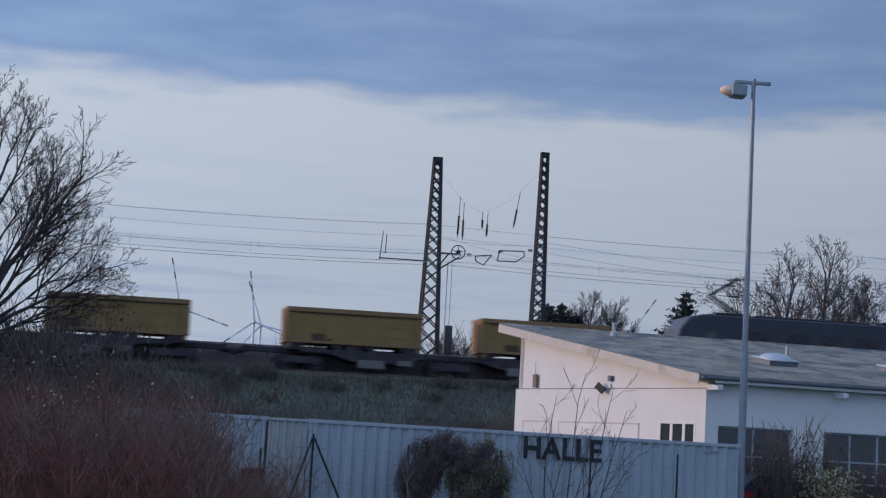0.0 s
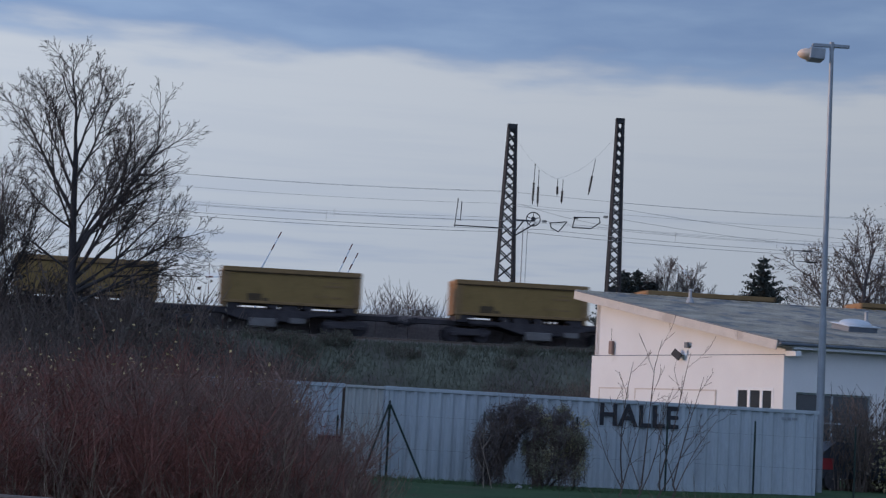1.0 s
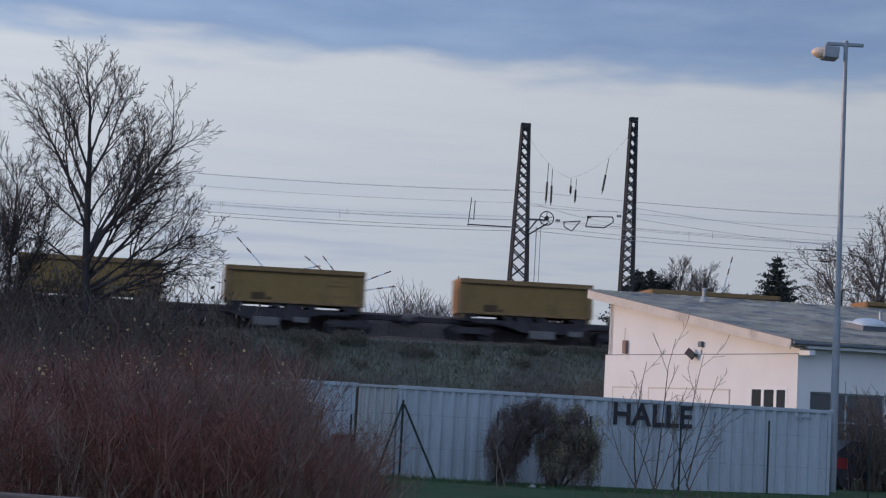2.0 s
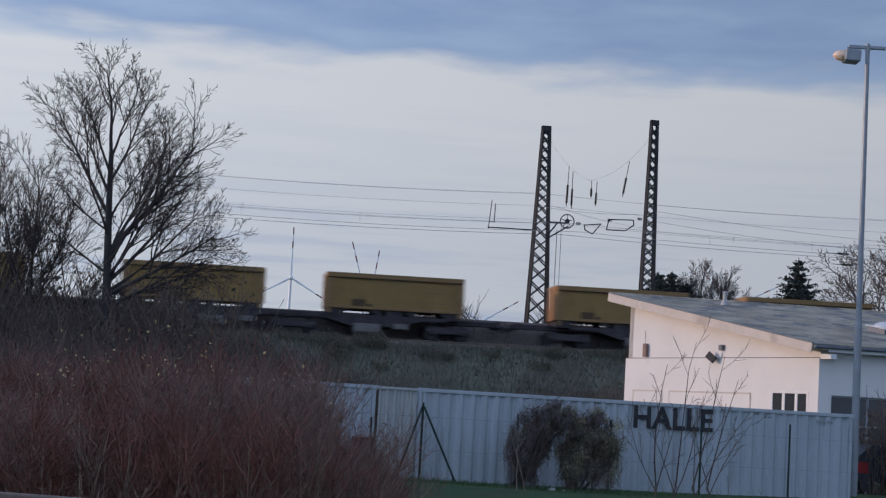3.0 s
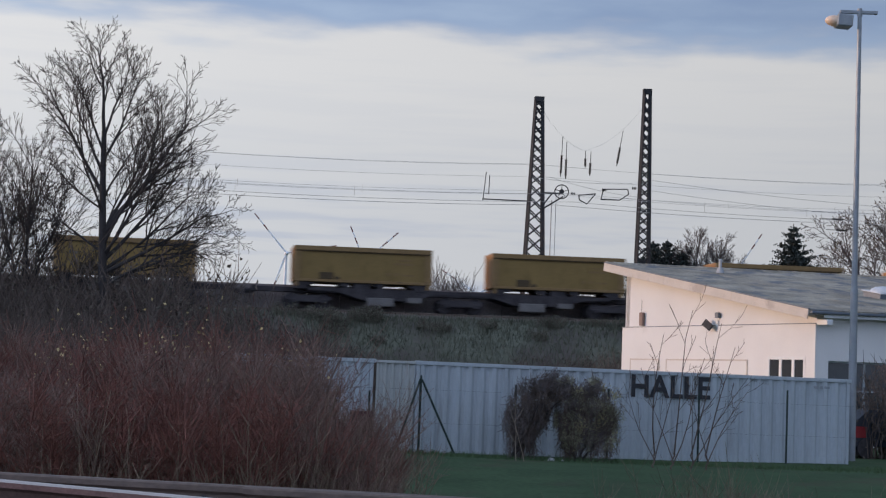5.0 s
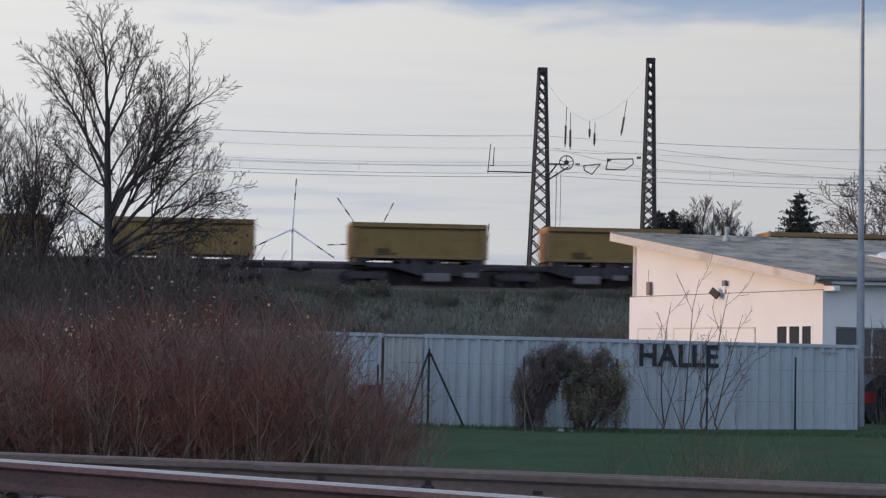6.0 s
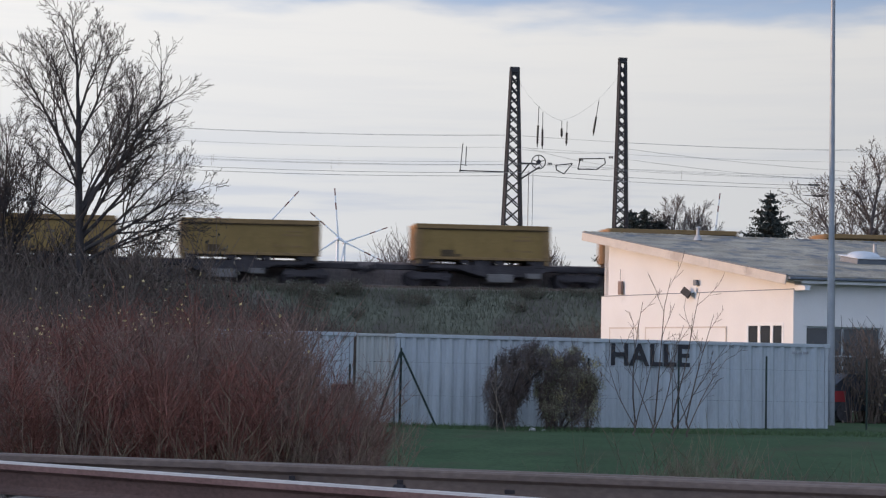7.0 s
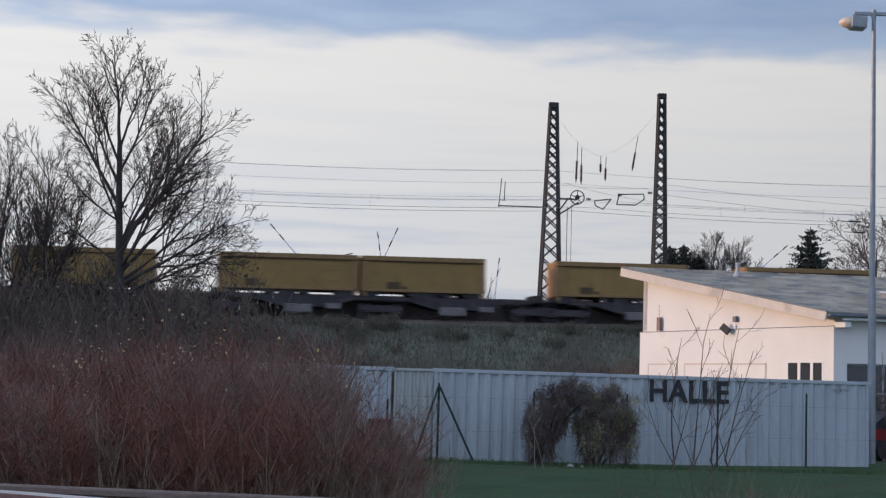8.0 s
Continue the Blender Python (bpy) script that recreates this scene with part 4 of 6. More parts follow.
def make_body(length):
    """A swap body on its base beams; between the beams one sees through under its floor."""
    b = thing("swap_body", TM, "yellow steel swap body with recessed side panel on a rail wagon", "swap body", "yellow boxes on the train")
    hw = BODY_W / 2
    tall = BODY_TOP - LIFT
    bm = bmesh.new()
    box(bm, 0.06, -hw + 0.10, LIFT + 0.06, length - 0.06, hw - 0.10, BODY_TOP - 0.04)
    part("box", bm, YELLOW, b)
    for s in (-1, 1):
        def band(name, x0, x1, z0, z1, out, deep, mat, label="", bevel=0.015):
            bm = bmesh.new()
            y0, y1 = sorted((s * (hw + out), s * (hw + out - deep)))
            box(bm, x0, y0, z0, x1, y1, z1, bevel=bevel)
            return part(name, bm, mat, b, label)
        band("top_rail", 0.0, length, BODY_TOP - 0.27, BODY_TOP, 0.03, 0.10, BROWN_RAIL)
        band("rail_lip", 0.02, length - 0.02, BODY_TOP - 0.33, BODY_TOP - 0.272, -0.02, 0.08, MUD, bevel=0.0)
        band("bottom_rail", 0.0, length, LIFT, LIFT + 0.16, 0.0, 0.08, BROWN_RAIL)
        band("floor_beam", 0.1, length - 0.1, LIFT - 0.02, LIFT - 0.003, -0.05, 0.12, MUD, bevel=0.0)
        for x0, x1, z0 in ((0.10, 0.85, 0.0), (0.85, 1.2, 0.13), (2.75, 3.05, 0.1), (3.05, 3.35, 0.0), (3.6, 4.6, 0.0), (4.8, 5.0, 0.12), (5.0, 5.4, 0.0), (length - 1.35, length - 1.1, 0.13),
                           (length - 1.1, length - 0.1, 0.0)):
            band("base_beam", x0 + 0.005, x1 - 0.005, DECK + 0.004 + z0, LIFT - 0.024, -0.11, 0.10, UNDER, bevel=0.0)
        for x in (0.0, length - 0.42):
            band("end_board", x + 0.002, x + 0.418, LIFT + 0.162, BODY_TOP - 0.335, 0.003, 0.08, BROWN_RAIL)
            band("corner_foot", x + 0.1, x + 0.3, DECK + 0.03, LIFT - 0.024, -0.01, 0.09, BROWN_RAIL)
        for i in range(10):
            x = 0.78 + i * (length - 1.6) / 9
            band("side_rib", x, x + 0.04, LIFT + 0.165, BODY_TOP - 0.34, -0.075, 0.03, YELLOW, bevel=0.0)
        band("lock_box", 1.55, 2.35, LIFT + 0.17, LIFT + 0.58, -0.02, 0.09, MUD, "dark tool box low on the side")
        band("lock_box", 2.45, 2.75, LIFT + 0.17, LIFT + 0.34, -0.03, 0.08, MUD)
        for x, z, w, h in ((5.55, 0.50, 0.22, 0.16), (6.0, 0.52, 0.22, 0.14), (6.45, 0.50, 0.7, 0.10), (6.0, 1.16, 1.15, 0.11), (6.2, 1.40, 0.9, 0.07)):
            if x + w < length - 0.5:
                band("marking", x, x + w, LIFT + z, LIFT + z + h, -0.066, 0.02, BROWN_RAIL, "small unreadable dark marking", bevel=0.0)
    # both ends and their bars are coloured as if the low sun lit them
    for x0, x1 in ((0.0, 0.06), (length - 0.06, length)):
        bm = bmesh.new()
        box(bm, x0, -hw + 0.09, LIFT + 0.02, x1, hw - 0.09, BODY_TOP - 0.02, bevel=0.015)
        end = part("end_wall", bm, END_SUN_PAINT, b, "end wall with the low sun's orange painted into its colour")
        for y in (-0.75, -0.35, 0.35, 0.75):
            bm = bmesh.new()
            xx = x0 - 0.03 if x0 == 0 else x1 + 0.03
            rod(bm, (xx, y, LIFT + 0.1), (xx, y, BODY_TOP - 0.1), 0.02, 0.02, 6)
            part("locking_bar", bm, END_SUN_PAINT, end)
    bm = bmesh.new()
    box(bm, 0.02, -hw + 0.09, BODY_TOP - 0.03, length - 0.02, hw - 0.09, BODY_TOP + 0.012)
    part("roof", bm, BROWN_RAIL, b)
    return b


def make_bogie(parent, x):
    g = new("bogie")
    g.parent = parent
    for s in (-1, 1):
        bm = bmesh.new()
        pts = [(-1.35, 0.55), (-0.75, 0.42), (0.75, 0.42), (1.35, 0.55), (1.35, 0.72), (0.6, 0.80), (-0.6, 0.80), (-1.35, 0.72)]
        a = [bm.verts.new((x + px, s * 1.02, pz)) for px, pz in pts]
        b = [bm.verts.new((x + px, s * 1.14, pz)) for px, pz in pts]
        bm.faces.new(a)
        bm.faces.new(b[::-1])
        for i in range(len(pts)):
            bm.faces.new((a[i], a[(i + 1) % 8], b[(i + 1) % 8], b[i]))
        part("side_frame", bm, UNDER, g)
    for dx in (-0.92, 0.92):
        for s in (-1, 1):
            bm = bmesh.new()
            rod(bm, (x + dx, s * 0.70, 0.46), (x + dx, s * 0.835, 0.46), 0.46, 0.46, 20)
            rod(bm, (x + dx, s * 0.67, 0.46), (x + dx, s * 0.70, 0.46), 0.485, 0.485, 20)
            part("wheel", bm, UNDER, g)
            bm = bmesh.new()
            box(bm, x + dx - 0.17, s * 1.08 - 0.10, 0.33, x + dx + 0.17, s * 1.08 + 0.10, 0.60, bevel=0.03)
            part("axle_box", bm, UNDER, g)
        bm = bmesh.new()
        rod(bm, (x + dx, -0.7, 0.46), (x + dx, 0.7, 0.46), 0.08, 0.08, 8)
        part("axle", bm, UNDER, g)


def make_wagon(first, last, bogies, supports):
    """A flat wagon between two couplings; fish-bellied sills between its bogies."""
    w = thing("container_wagon", TM, "dark grey flat container wagon with fish-bellied sills and bogies", "rail wagon", "wagons of the train")
    for s in (-1, 1):
        for a, b in zip(bogies, bogies[1:]):
            a, b = a + 1.6, b - 1.6
            bm = bmesh.new()
            pts = [(a - 1.6, DECK - 0.20), (a, DECK - 0.22), (a + 1.6, DECK - 0.66), (b - 1.6, DECK - 0.66), (b, DECK - 0.22), (b + 1.6, DECK - 0.20), (b + 1.6, DECK), (a - 1.6, DECK)]
            f = [bm.verts.new((px, s * 1.18, pz)) for px, pz in pts]
            g = [bm.verts.new((px, s * 1.06, pz)) for px, pz in pts]
            bm.faces.new(f)
            bm.faces.new(g[::-1])
            for i in range(8):
                bm.faces.new((f[i], f[(i + 1) % 8], g[(i + 1) % 8], g[i]))
            part("sill", bm, UNDER, w)
            m = (a + b) / 2
            bm = bmesh.new()
            box(bm, m - 1.1, s * 1.20 - 0.05, 0.28, m + 0.5, s * 1.20 + 0.05, 0.78, bevel=0.03)
            part("equipment_box", bm, GREYPLATE, w, "grey equipment box under the sill")
            bm = bmesh.new()
            box(bm, m + 1.3, s * 1.19 - 0.02, 0.55, m + 2.2, s * 1.19 + 0.02, 0.86)
            part("data_plate", bm, GREYPLATE, w)
    for a in (first + 0.6, last - 0.6):
        bm = bmesh.new()
        box(bm, a - 0.14, -1.25, DECK - 0.35, a + 0.14, 1.25, DECK, bevel=0.02)
        part("head_beam", bm, UNDER, w)
        o = 1 if a > (first + last) / 2 else -1
        for y in (-0.88, 0.88):
            bm = bmesh.new()
            rod(bm, (a, y, 0.98), (a + o * 0.42, y, 0.98), 0.10, 0.10, 10)
            rod(bm, (a + o * 0.42, y, 0.98), (a + o * 0.50, y, 0.98), 0.24, 0.24, 14)
            part("buffer", bm, UNDER, w)
    bm = bmesh.new()
    box(bm, first + 0.5, -0.30, DECK - 0.3, last - 0.5, 0.30, DECK, bevel=0.02)
    part("centre_beam", bm, UNDER, w)
    for x in supports:
        bm = bmesh.new()
        box(bm, x - 0.35, -1.2, DECK - 0.12, x + 0.35, 1.2, LIFT - 0.002, bevel=0.02)
        part("bolster", bm, UNDER, w)
    for x in bogies:
        make_bogie(w, x)
    return w


LONG, SHORT = 13.93, 11.89
PERIOD = LONG + SHORT
BODY_AT, WAGONS = [], []
for k in range(10):
    BODY_AT += [SHORT - PERIOD * k, -PERIOD * k]
last_p = -PERIOD * 9
BODY_AT += [last_p - 20.14, last_p - 32.0, last_p - 44.0, last_p - 57.7]


def make_loco():
    e = thing("locomotive", TM, "black electric locomotive with grey nose and raised pantograph", "locomotive")
    # rounded box: outline along the side, closed nose curves at both ends
    half = 1.48
    prof = [(0.25, 0.9), (0.10, 1.6), (0.12, 2.8), (0.45, 3.85), (1.05, 4.6), (1.9, 4.85)]
    outline = prof + [(18.9 - x, z) for x, z in prof[::-1]]
    bm = bmesh.new()
    rows = []
    for y in (-half, -half + 0.12, half - 0.12, half):
        inset = 0.0 if abs(y) < half else 0.10
        rows.append([bm.verts.new((x, y, z - (inset if z > 3.9 else 0))) for x, z in outline])
    n = len(outline)
    for r0, r1 in zip(rows, rows[1:]):
        for i in range(n):
            bm.faces.new((r0[i], r0[(i + 1) % n], r1[(i + 1) % n], r1[i]))
    bm.faces.new(rows[0][::-1])
    bm.faces.new(rows[-1])
    part("body", bm, LOCO, e)
    for x0, x1, o in ((0.0, 1.9, -1), (18.9, 17.0, 1)):
        bm = bmesh.new()
        pts = [(x0 - 0.02 * -o + (x - 0 if o < 0 else -x), z + 0.02) for x, z in prof[1:]]
        a = [bm.verts.new((x + o * 0.03, -half + 0.16, z)) for x, z in pts]
        b = [bm.verts.new((x + o * 0.03, half - 0.16, z)) for x, z in pts]
        for i in range(len(pts) - 1):
            bm.faces.new((a[i], a[i + 1], b[i + 1], b[i]))
        part("nose", bm, LOCO_END, e, "grey sloping nose")
    for s in (-1, 1):
        for x in (2.1, 16.2):
            bm = bmesh.new()
            box(bm, x, s * half - 0.006, 2.95, x + 0.6, s * half + 0.006, 3.75)
            part("cab_window", bm, GLASS_DARK, e)
        for i in range(4):
            bm = bmesh.new()
            box(bm, 5 + i * 2.4, s * half - 0.005, 3.3, 6.6 + i * 2.4, s * half + 0.008, 3.95)
            part("vent_grille", bm, UNDER, e)
        bm = bmesh.new()
        box(bm, 2.9, s * half - 0.004, 2.0, 3.5, s * half + 0.006, 2.5)
        part("marking", bm, GREYPLATE, e)
        bm = bmesh.new()
        box(bm, 0.4, s * 1.3 - 0.08, 0.35, 18.5, s * 1.3 + 0.08, 0.95, bevel=0.05)
        part("skirt", bm, UNDER, e)
    for x in (4.2, 14.7):
        make_bogie(e, x)
    for x, up in ((2.6, True), (14.6, False)):
        p = new("pantograph")
        p.parent = e
        h = 2.35 if up else 0.35
        for s in (-1, 1):
            bm = bmesh.new()
            rod(bm, (x + 2.2, s * 0.55, 4.95), (x + 0.2, s * 0.35, 4.95 + h * 0.52), 0.07, 0.06, 6)
            rod(bm, (x + 0.2, s * 0.35, 4.95 + h * 0.52), (x + 2.0, s * 0.30, 4.95 + h), 0.06, 0.05, 6)
            part("arm", bm, MAST_STEEL, p)
            bm = bmesh.new()
            box(bm, x + 0.3, s * 0.7 - 0.12, 4.80, x + 2.6, s * 0.7 + 0.12, 5.07, bevel=0.03)
            part("base", bm, UNDER, p)
        for dx in (-0.25, 0.25):
            bm = bmesh.new()
            rod(bm, (x + 2.0 + dx, -0.95, 4.95 + h), (x + 2.0 + dx, 0.95, 4.95 + h), 0.04, 0.04, 6)
            part("contact_strip", bm, MAST_STEEL, p)
    bm = bmesh.new()
    box(bm, 5.5, -0.9, 4.78, 13.5, 0.9, 5.0, bevel=0.05)
    part("roof_equipment", bm, UNDER, e)
    return e


# seconds and the way of the train along its track, in metres
TRAVEL = [(0.0, 0.78), (0.5, 16.48), (1.0, 32.22), (1.5, 44.35), (3.0, 88.02), (3.5, 103.79), (4.0, 119.46), (4.5, 135.18), (6.0, 178.70), (6.5, 194.39), (7.0, 210.07), (7.5, 225.95), (8.0, 242.07)]
MOVING = []                          # thing, its place in the train
body = make_body(BODY_L)
MOVING.append((body, BODY_AT[0]))
for u in BODY_AT[1:]:
    MOVING.append((copy_thing(body, TM), u))
MOVING.append((make_body(7.45), last_p - 11.72))
wag = make_wagon(-2.9, -2.9 + PERIOD - 0.02, [0.9, 10.1, 19.3], [0.5, 7.7, 12.4, 19.6])
MOVING.append((wag, 0.0))
for k in range(1, 10):
    MOVING.append((copy_thing(wag, TM), -PERIOD * k))
for u in (last_p - 22.6, last_p - 22.6 - PERIOD):
    MOVING.append((copy_thing(wag, TM), u + 2.0))
MOVING.append((copy_thing(wag, TM), last_p - 22.6 - 2 * PERIOD + 2.0))
loco = make_loco()
MOVING.append((loco, 24.2))


def make_upper_track():
    rnd = random.Random(12)
    bm = bmesh.new()
    rows = []
    for u in range(-100, 301, 20):
        rows.append([bm.verts.new(local(u, y, z)) for y, z in ((-3.2, -0.62), (-2.1, -0.20), (2.4, -0.20), (3.4, -0.62))])
    for a, b in zip(rows, rows[1:]):
        for i in range(3):
            bm.faces.new((a[i], b[i], b[i + 1], a[i + 1]))
    tagged(new("track_bed_upper", finish("track_bed_upper", bm, BALLAST)), "brown stone track bed on the embankment", "track bed", kind="structure")
    for y in (-0.75, 0.75):
        bm = bmesh.new()
        sweep(bm, RAIL_SECTION, local(-100, y, -0.1725), local(300, y, -0.1725))
        mesh_thing("rail", bm, RAIL_OLD, pose(0, 0, 0), "rusty rail on the embankment", "rail", "rails on the embankment")


make_upper_track()


def make_barrier():
    """A low weathered retaining wall of slabs between the two groups of tracks."""
    wall = thing("barrier_wall", pose(0, 0, 0), "low weathered brown-grey concrete wall behind the train", "wall", kind="structure")
    slab = None
    for i in range(60):
        u = -62 + i * 2.0
        m = TM @ Matrix.Translation((u, 1.5, 0))
        if slab is None:
            bm = bmesh.new()
            box(bm, 0.006, 0, -0.25, 1.994, 0.14, 1.52, bevel=0.02)
            slab = part("slab", bm, BARRIER, wall)
            data = slab.data
            slab.matrix_local = m
        else:
            ob = new("slab", data)
            ob.parent = wall
            ob.matrix_local = m


make_barrier()
# ---- plants ----
def tube_soup(verts, faces, pts, radii, sides):
    """A tapering tube through pts, added to the lists."""
    k = len(verts)
    for i, (p, r) in enumerate(zip(pts, radii)):
        d = (pts[min(i + 1, len(pts) - 1)] - pts[max(i - 1, 0)]).normalized()
        u = d.orthogonal().normalized()
        v = d.cross(u)
        for j in range(sides):
            a = 2 * math.pi * j / sides
            q = p + r * (math.cos(a) * u + math.sin(a) * v)
            verts.append((q.x, q.y, q.z))
    for i in range(len(pts) - 1):
        for j in range(sides):
            faces.append((k + i * sides + j, k + i * sides + (j + 1) % sides, k + (i + 1) * sides + (j + 1) % sides, k + (i + 1) * sides + j))


def grow(rnd, verts, faces, tips, p, d, length, radius, depth, spec):
    """One limb and, from it, its side limbs. spec: counts by depth, spread, upward pull, shrink, least radius."""
    counts, spread, lift, shrink, least = spec
    n = 5 if depth < 2 else 4 if depth < 3 else 3
    pts, dirs = [p.copy()], [d.copy()]
    q, w = p.copy(), d.copy()
    for i in range(n):
        k = 0.065 if depth < 2 else 0.04
        w = (w + Vector((rnd.gauss(0, k), rnd.gauss(0, k), rnd.gauss(0, 0.05) + lift * (1.0 - 0.12 * depth) / n))).normalized()
        q = q + w * (length / n)
        pts.append(q.copy())
        dirs.append(w.copy())
    radii = [max(least, radius * (1 - 0.72 * i / n)) for i in range(n + 1)]
    tube_soup(verts, faces, pts, radii, 7 if depth == 0 else 5 if depth == 1 else 3)
    tips.append((pts[-1], dirs[-1], depth))
    if depth >= len(counts):
        return
    for c in range(counts[depth]):
        f = 0.28 + 0.72 * (c + rnd.random() * 0.8) / counts[depth]
        f = min(0.98, f)
        i = min(n - 1, int(f * n))
        base = pts[i].lerp(pts[i + 1], f * n - i)
        axis = dirs[i].orthogonal().normalized()
        axis.rotate(Matrix.Rotation(c * 2.4 + rnd.uniform(-0.5, 0.5), 3, dirs[i]))
        nd = dirs[i].copy()
        nd.rotate(Matrix.Rotation(radians(spread + rnd.uniform(-11, 13)), 3, axis))
        grow(rnd, verts, faces, tips, base, nd, length * shrink * (1.12 - 0.45 * f) * rnd.uniform(0.8, 1.15), max(least, radii[i] * 0.62), depth + 1, spec)


def leaf_soup(rnd, verts, faces, p, size):
    """A small folded leaf at p."""
    d = Vector((rnd.gauss(0, 1), rnd.gauss(0, 1), rnd.gauss(-0.3, 0.7))).normalized()
    s = d.orthogonal().normalized()
    s.rotate(Matrix.Rotation(rnd.uniform(0, 6.28), 3, d))
    up = d.cross(s) * size * 0.22
    k = len(verts)
    for q in (p, p + d * size * 0.5 + s * size * 0.34 + up, p + d * size, p + d * size * 0.5 - s * size * 0.34 + up):
        verts.append((q.x, q.y, q.z))
    faces += [(k, k + 1, k + 2), (k, k + 2, k + 3)]


def bare_tree(name, m, seed, label, limbs, spec, trunk, bark, leaves=None, group="", reach=1.0):
    """A leafless tree: a trunk and main limbs given by direction, length and thickness. leaves: material, share of tips, size."""
    rnd = random.Random(seed)
    t = thing(name, m, label, "tree", group)
    h, r0, r1, lean = trunk
    verts, faces, tips = [], [], []
    pts = [Vector((lean[0] * (i / 6) ** 2 + rnd.gauss(0, 0.02), lean[1] * (i / 6) ** 2, h * i / 6)) for i in range(7)]
    tube_soup(verts, faces, pts, [r0 * (1.25 if i == 0 else 1) + (r1 - r0) * i / 6 for i in range(7)], 9)
    ob = new("trunk", soup("trunk", verts, faces, bark))
    ob.parent = t
    verts, faces = [], []
    for f, d, length, r in limbs:
        length *= reach
        i = min(5, int(f * 6))
        p = pts[i].lerp(pts[i + 1], f * 6 - i)
        grow(rnd, verts, faces, tips, p, Vector(d).normalized(), length, r, 0, spec)
    ob = new("crown", soup("crown", verts, faces, bark))
    ob.parent = t
    if leaves:
        mat, share, size = leaves
        verts, faces = [], []
        for p, d, depth in tips:
            if depth >= 1 and rnd.random() < share:
                for i in range(3):
                    leaf_soup(rnd, verts, faces, p + Vector((rnd.gauss(0, size), rnd.gauss(0, size), rnd.gauss(0, size))), size * rnd.uniform(0.6, 1.3))
        ob = new("foliage", soup("foliage", verts, faces, mat))
        ob.parent = t
    return t


def make_trees():
    spec = ((8, 6, 4, 2), 32, 0.20, 0.52, 0.0058)
    bare_tree("bare_tree", pose(-10.5, 50, 0), 3, "tall bare dark tree with fine upright twigs before the railway",
              [(0.99, (-0.12, 0, 1), 2.9, 0.062), (0.98, (0.22, 0.15, 0.97), 2.6, 0.045), (0.93, (-0.36, -0.1, 0.93), 2.8, 0.045), (0.90, (0.36, 0.05, 0.93), 3.0, 0.05),
               (0.86, (-0.52, 0.1, 0.85), 3.1, 0.05), (0.79, (-0.60, 0, 0.79), 4.0, 0.065), (0.77, (0.30, 0.35, 0.9), 3.0, 0.04), (0.74, (-0.90, 0.1, 0.42), 2.4, 0.035),
               (0.72, (-0.15, -0.55, 0.83), 3.0, 0.045), (0.655, (0.58, 0, 0.81), 4.7, 0.095), (0.66, (0.40, 0.2, 0.90), 4.3, 0.06), (0.62, (0.50, -0.35, 0.80), 4.2, 0.055),
               (0.60, (-0.80, -0.1, 0.52), 2.8, 0.04), (0.57, (0.72, 0.15, 0.66), 4.0, 0.07), (0.53, (0.86, -0.05, 0.48), 4.0, 0.07), (0.50, (0.92, 0.1, 0.34), 3.7, 0.055),
               (0.56, (0.30, 0.1, 0.95), 3.4, 0.045), (0.54, (0.78, 0.3, 0.56), 4.1, 0.06), (0.59, (0.60, -0.35, 0.72), 4.0, 0.05), (0.48, (0.80, -0.25, 0.52), 3.6, 0.05), (0.66, (0.1, 0.65, 0.75), 3.0, 0.04)],
              spec, (9.3, 0.20, 0.075, (-0.30, 0)), BARK, reach=0.92)
    fine = ((8, 6, 4, 2), 25, 0.26, 0.57, 0.0062)
    for x, y, seed, k in ((-13.35, 51.5, 9, 1.0), (-15.4, 53.5, 19, 1.05), (-17.6, 52.5, 29, 1.0)):
        bare_tree("bare_tree", pose(x, y, 0), seed, "bare dark tree with dense thin branches",
                  [(0.95, (0.05, 0, 1), 3.7 * k, 0.07), (0.75, (0.40, 0.1, 0.9), 3.7 * k, 0.06), (0.8, (-0.35, 0.2, 0.9), 3.6 * k, 0.06), (0.6, (0.22, -0.3, 1), 3.6, 0.055), (0.6, (-0.45, -0.1, 0.8), 3.3, 0.05), (0.5, (0.60, 0, 0.8), 3.2, 0.05), (0.7, (0.05, 0.4, 1), 3.4, 0.05)],
                  fine, (4.9, 0.14, 0.09, (0, 0)), BARK, group="thin bare trees before the railway")
    wide = ((8, 6, 5, 2), 34, 0.30, 0.54, 0.014)
    for x, y, s, seed in ((32.4, 122, 1.12, 5), (36.0, 124, 1.22, 6), (42.5, 125, 1.15, 7), (48.5, 124, 1.1, 8)):
        bare_tree("lime_tree", pose(x, y, 4.5) @ Matrix.Scale(s, 4), seed, "broad bare tree with withered seed tufts behind the hall",
                  [(0.95, (0.1, 0, 1), 6.2, 0.19), (0.75, (0.6, 0.1, 0.8), 5.8, 0.15), (0.8, (-0.6, 0.2, 0.8), 5.8, 0.15), (0.6, (0.35, -0.4, 0.9), 5.6, 0.14), (0.6, (-0.85, -0.1, 0.6), 4.8, 0.12), (0.5, (0.9, 0, 0.6), 4.8, 0.12)],
                  wide, (4.4, 0.30, 0.2, (0, 0)), BARK_FAR, (BROWN_LEAF, 0.12, 0.12), "broad bare trees behind the hall")
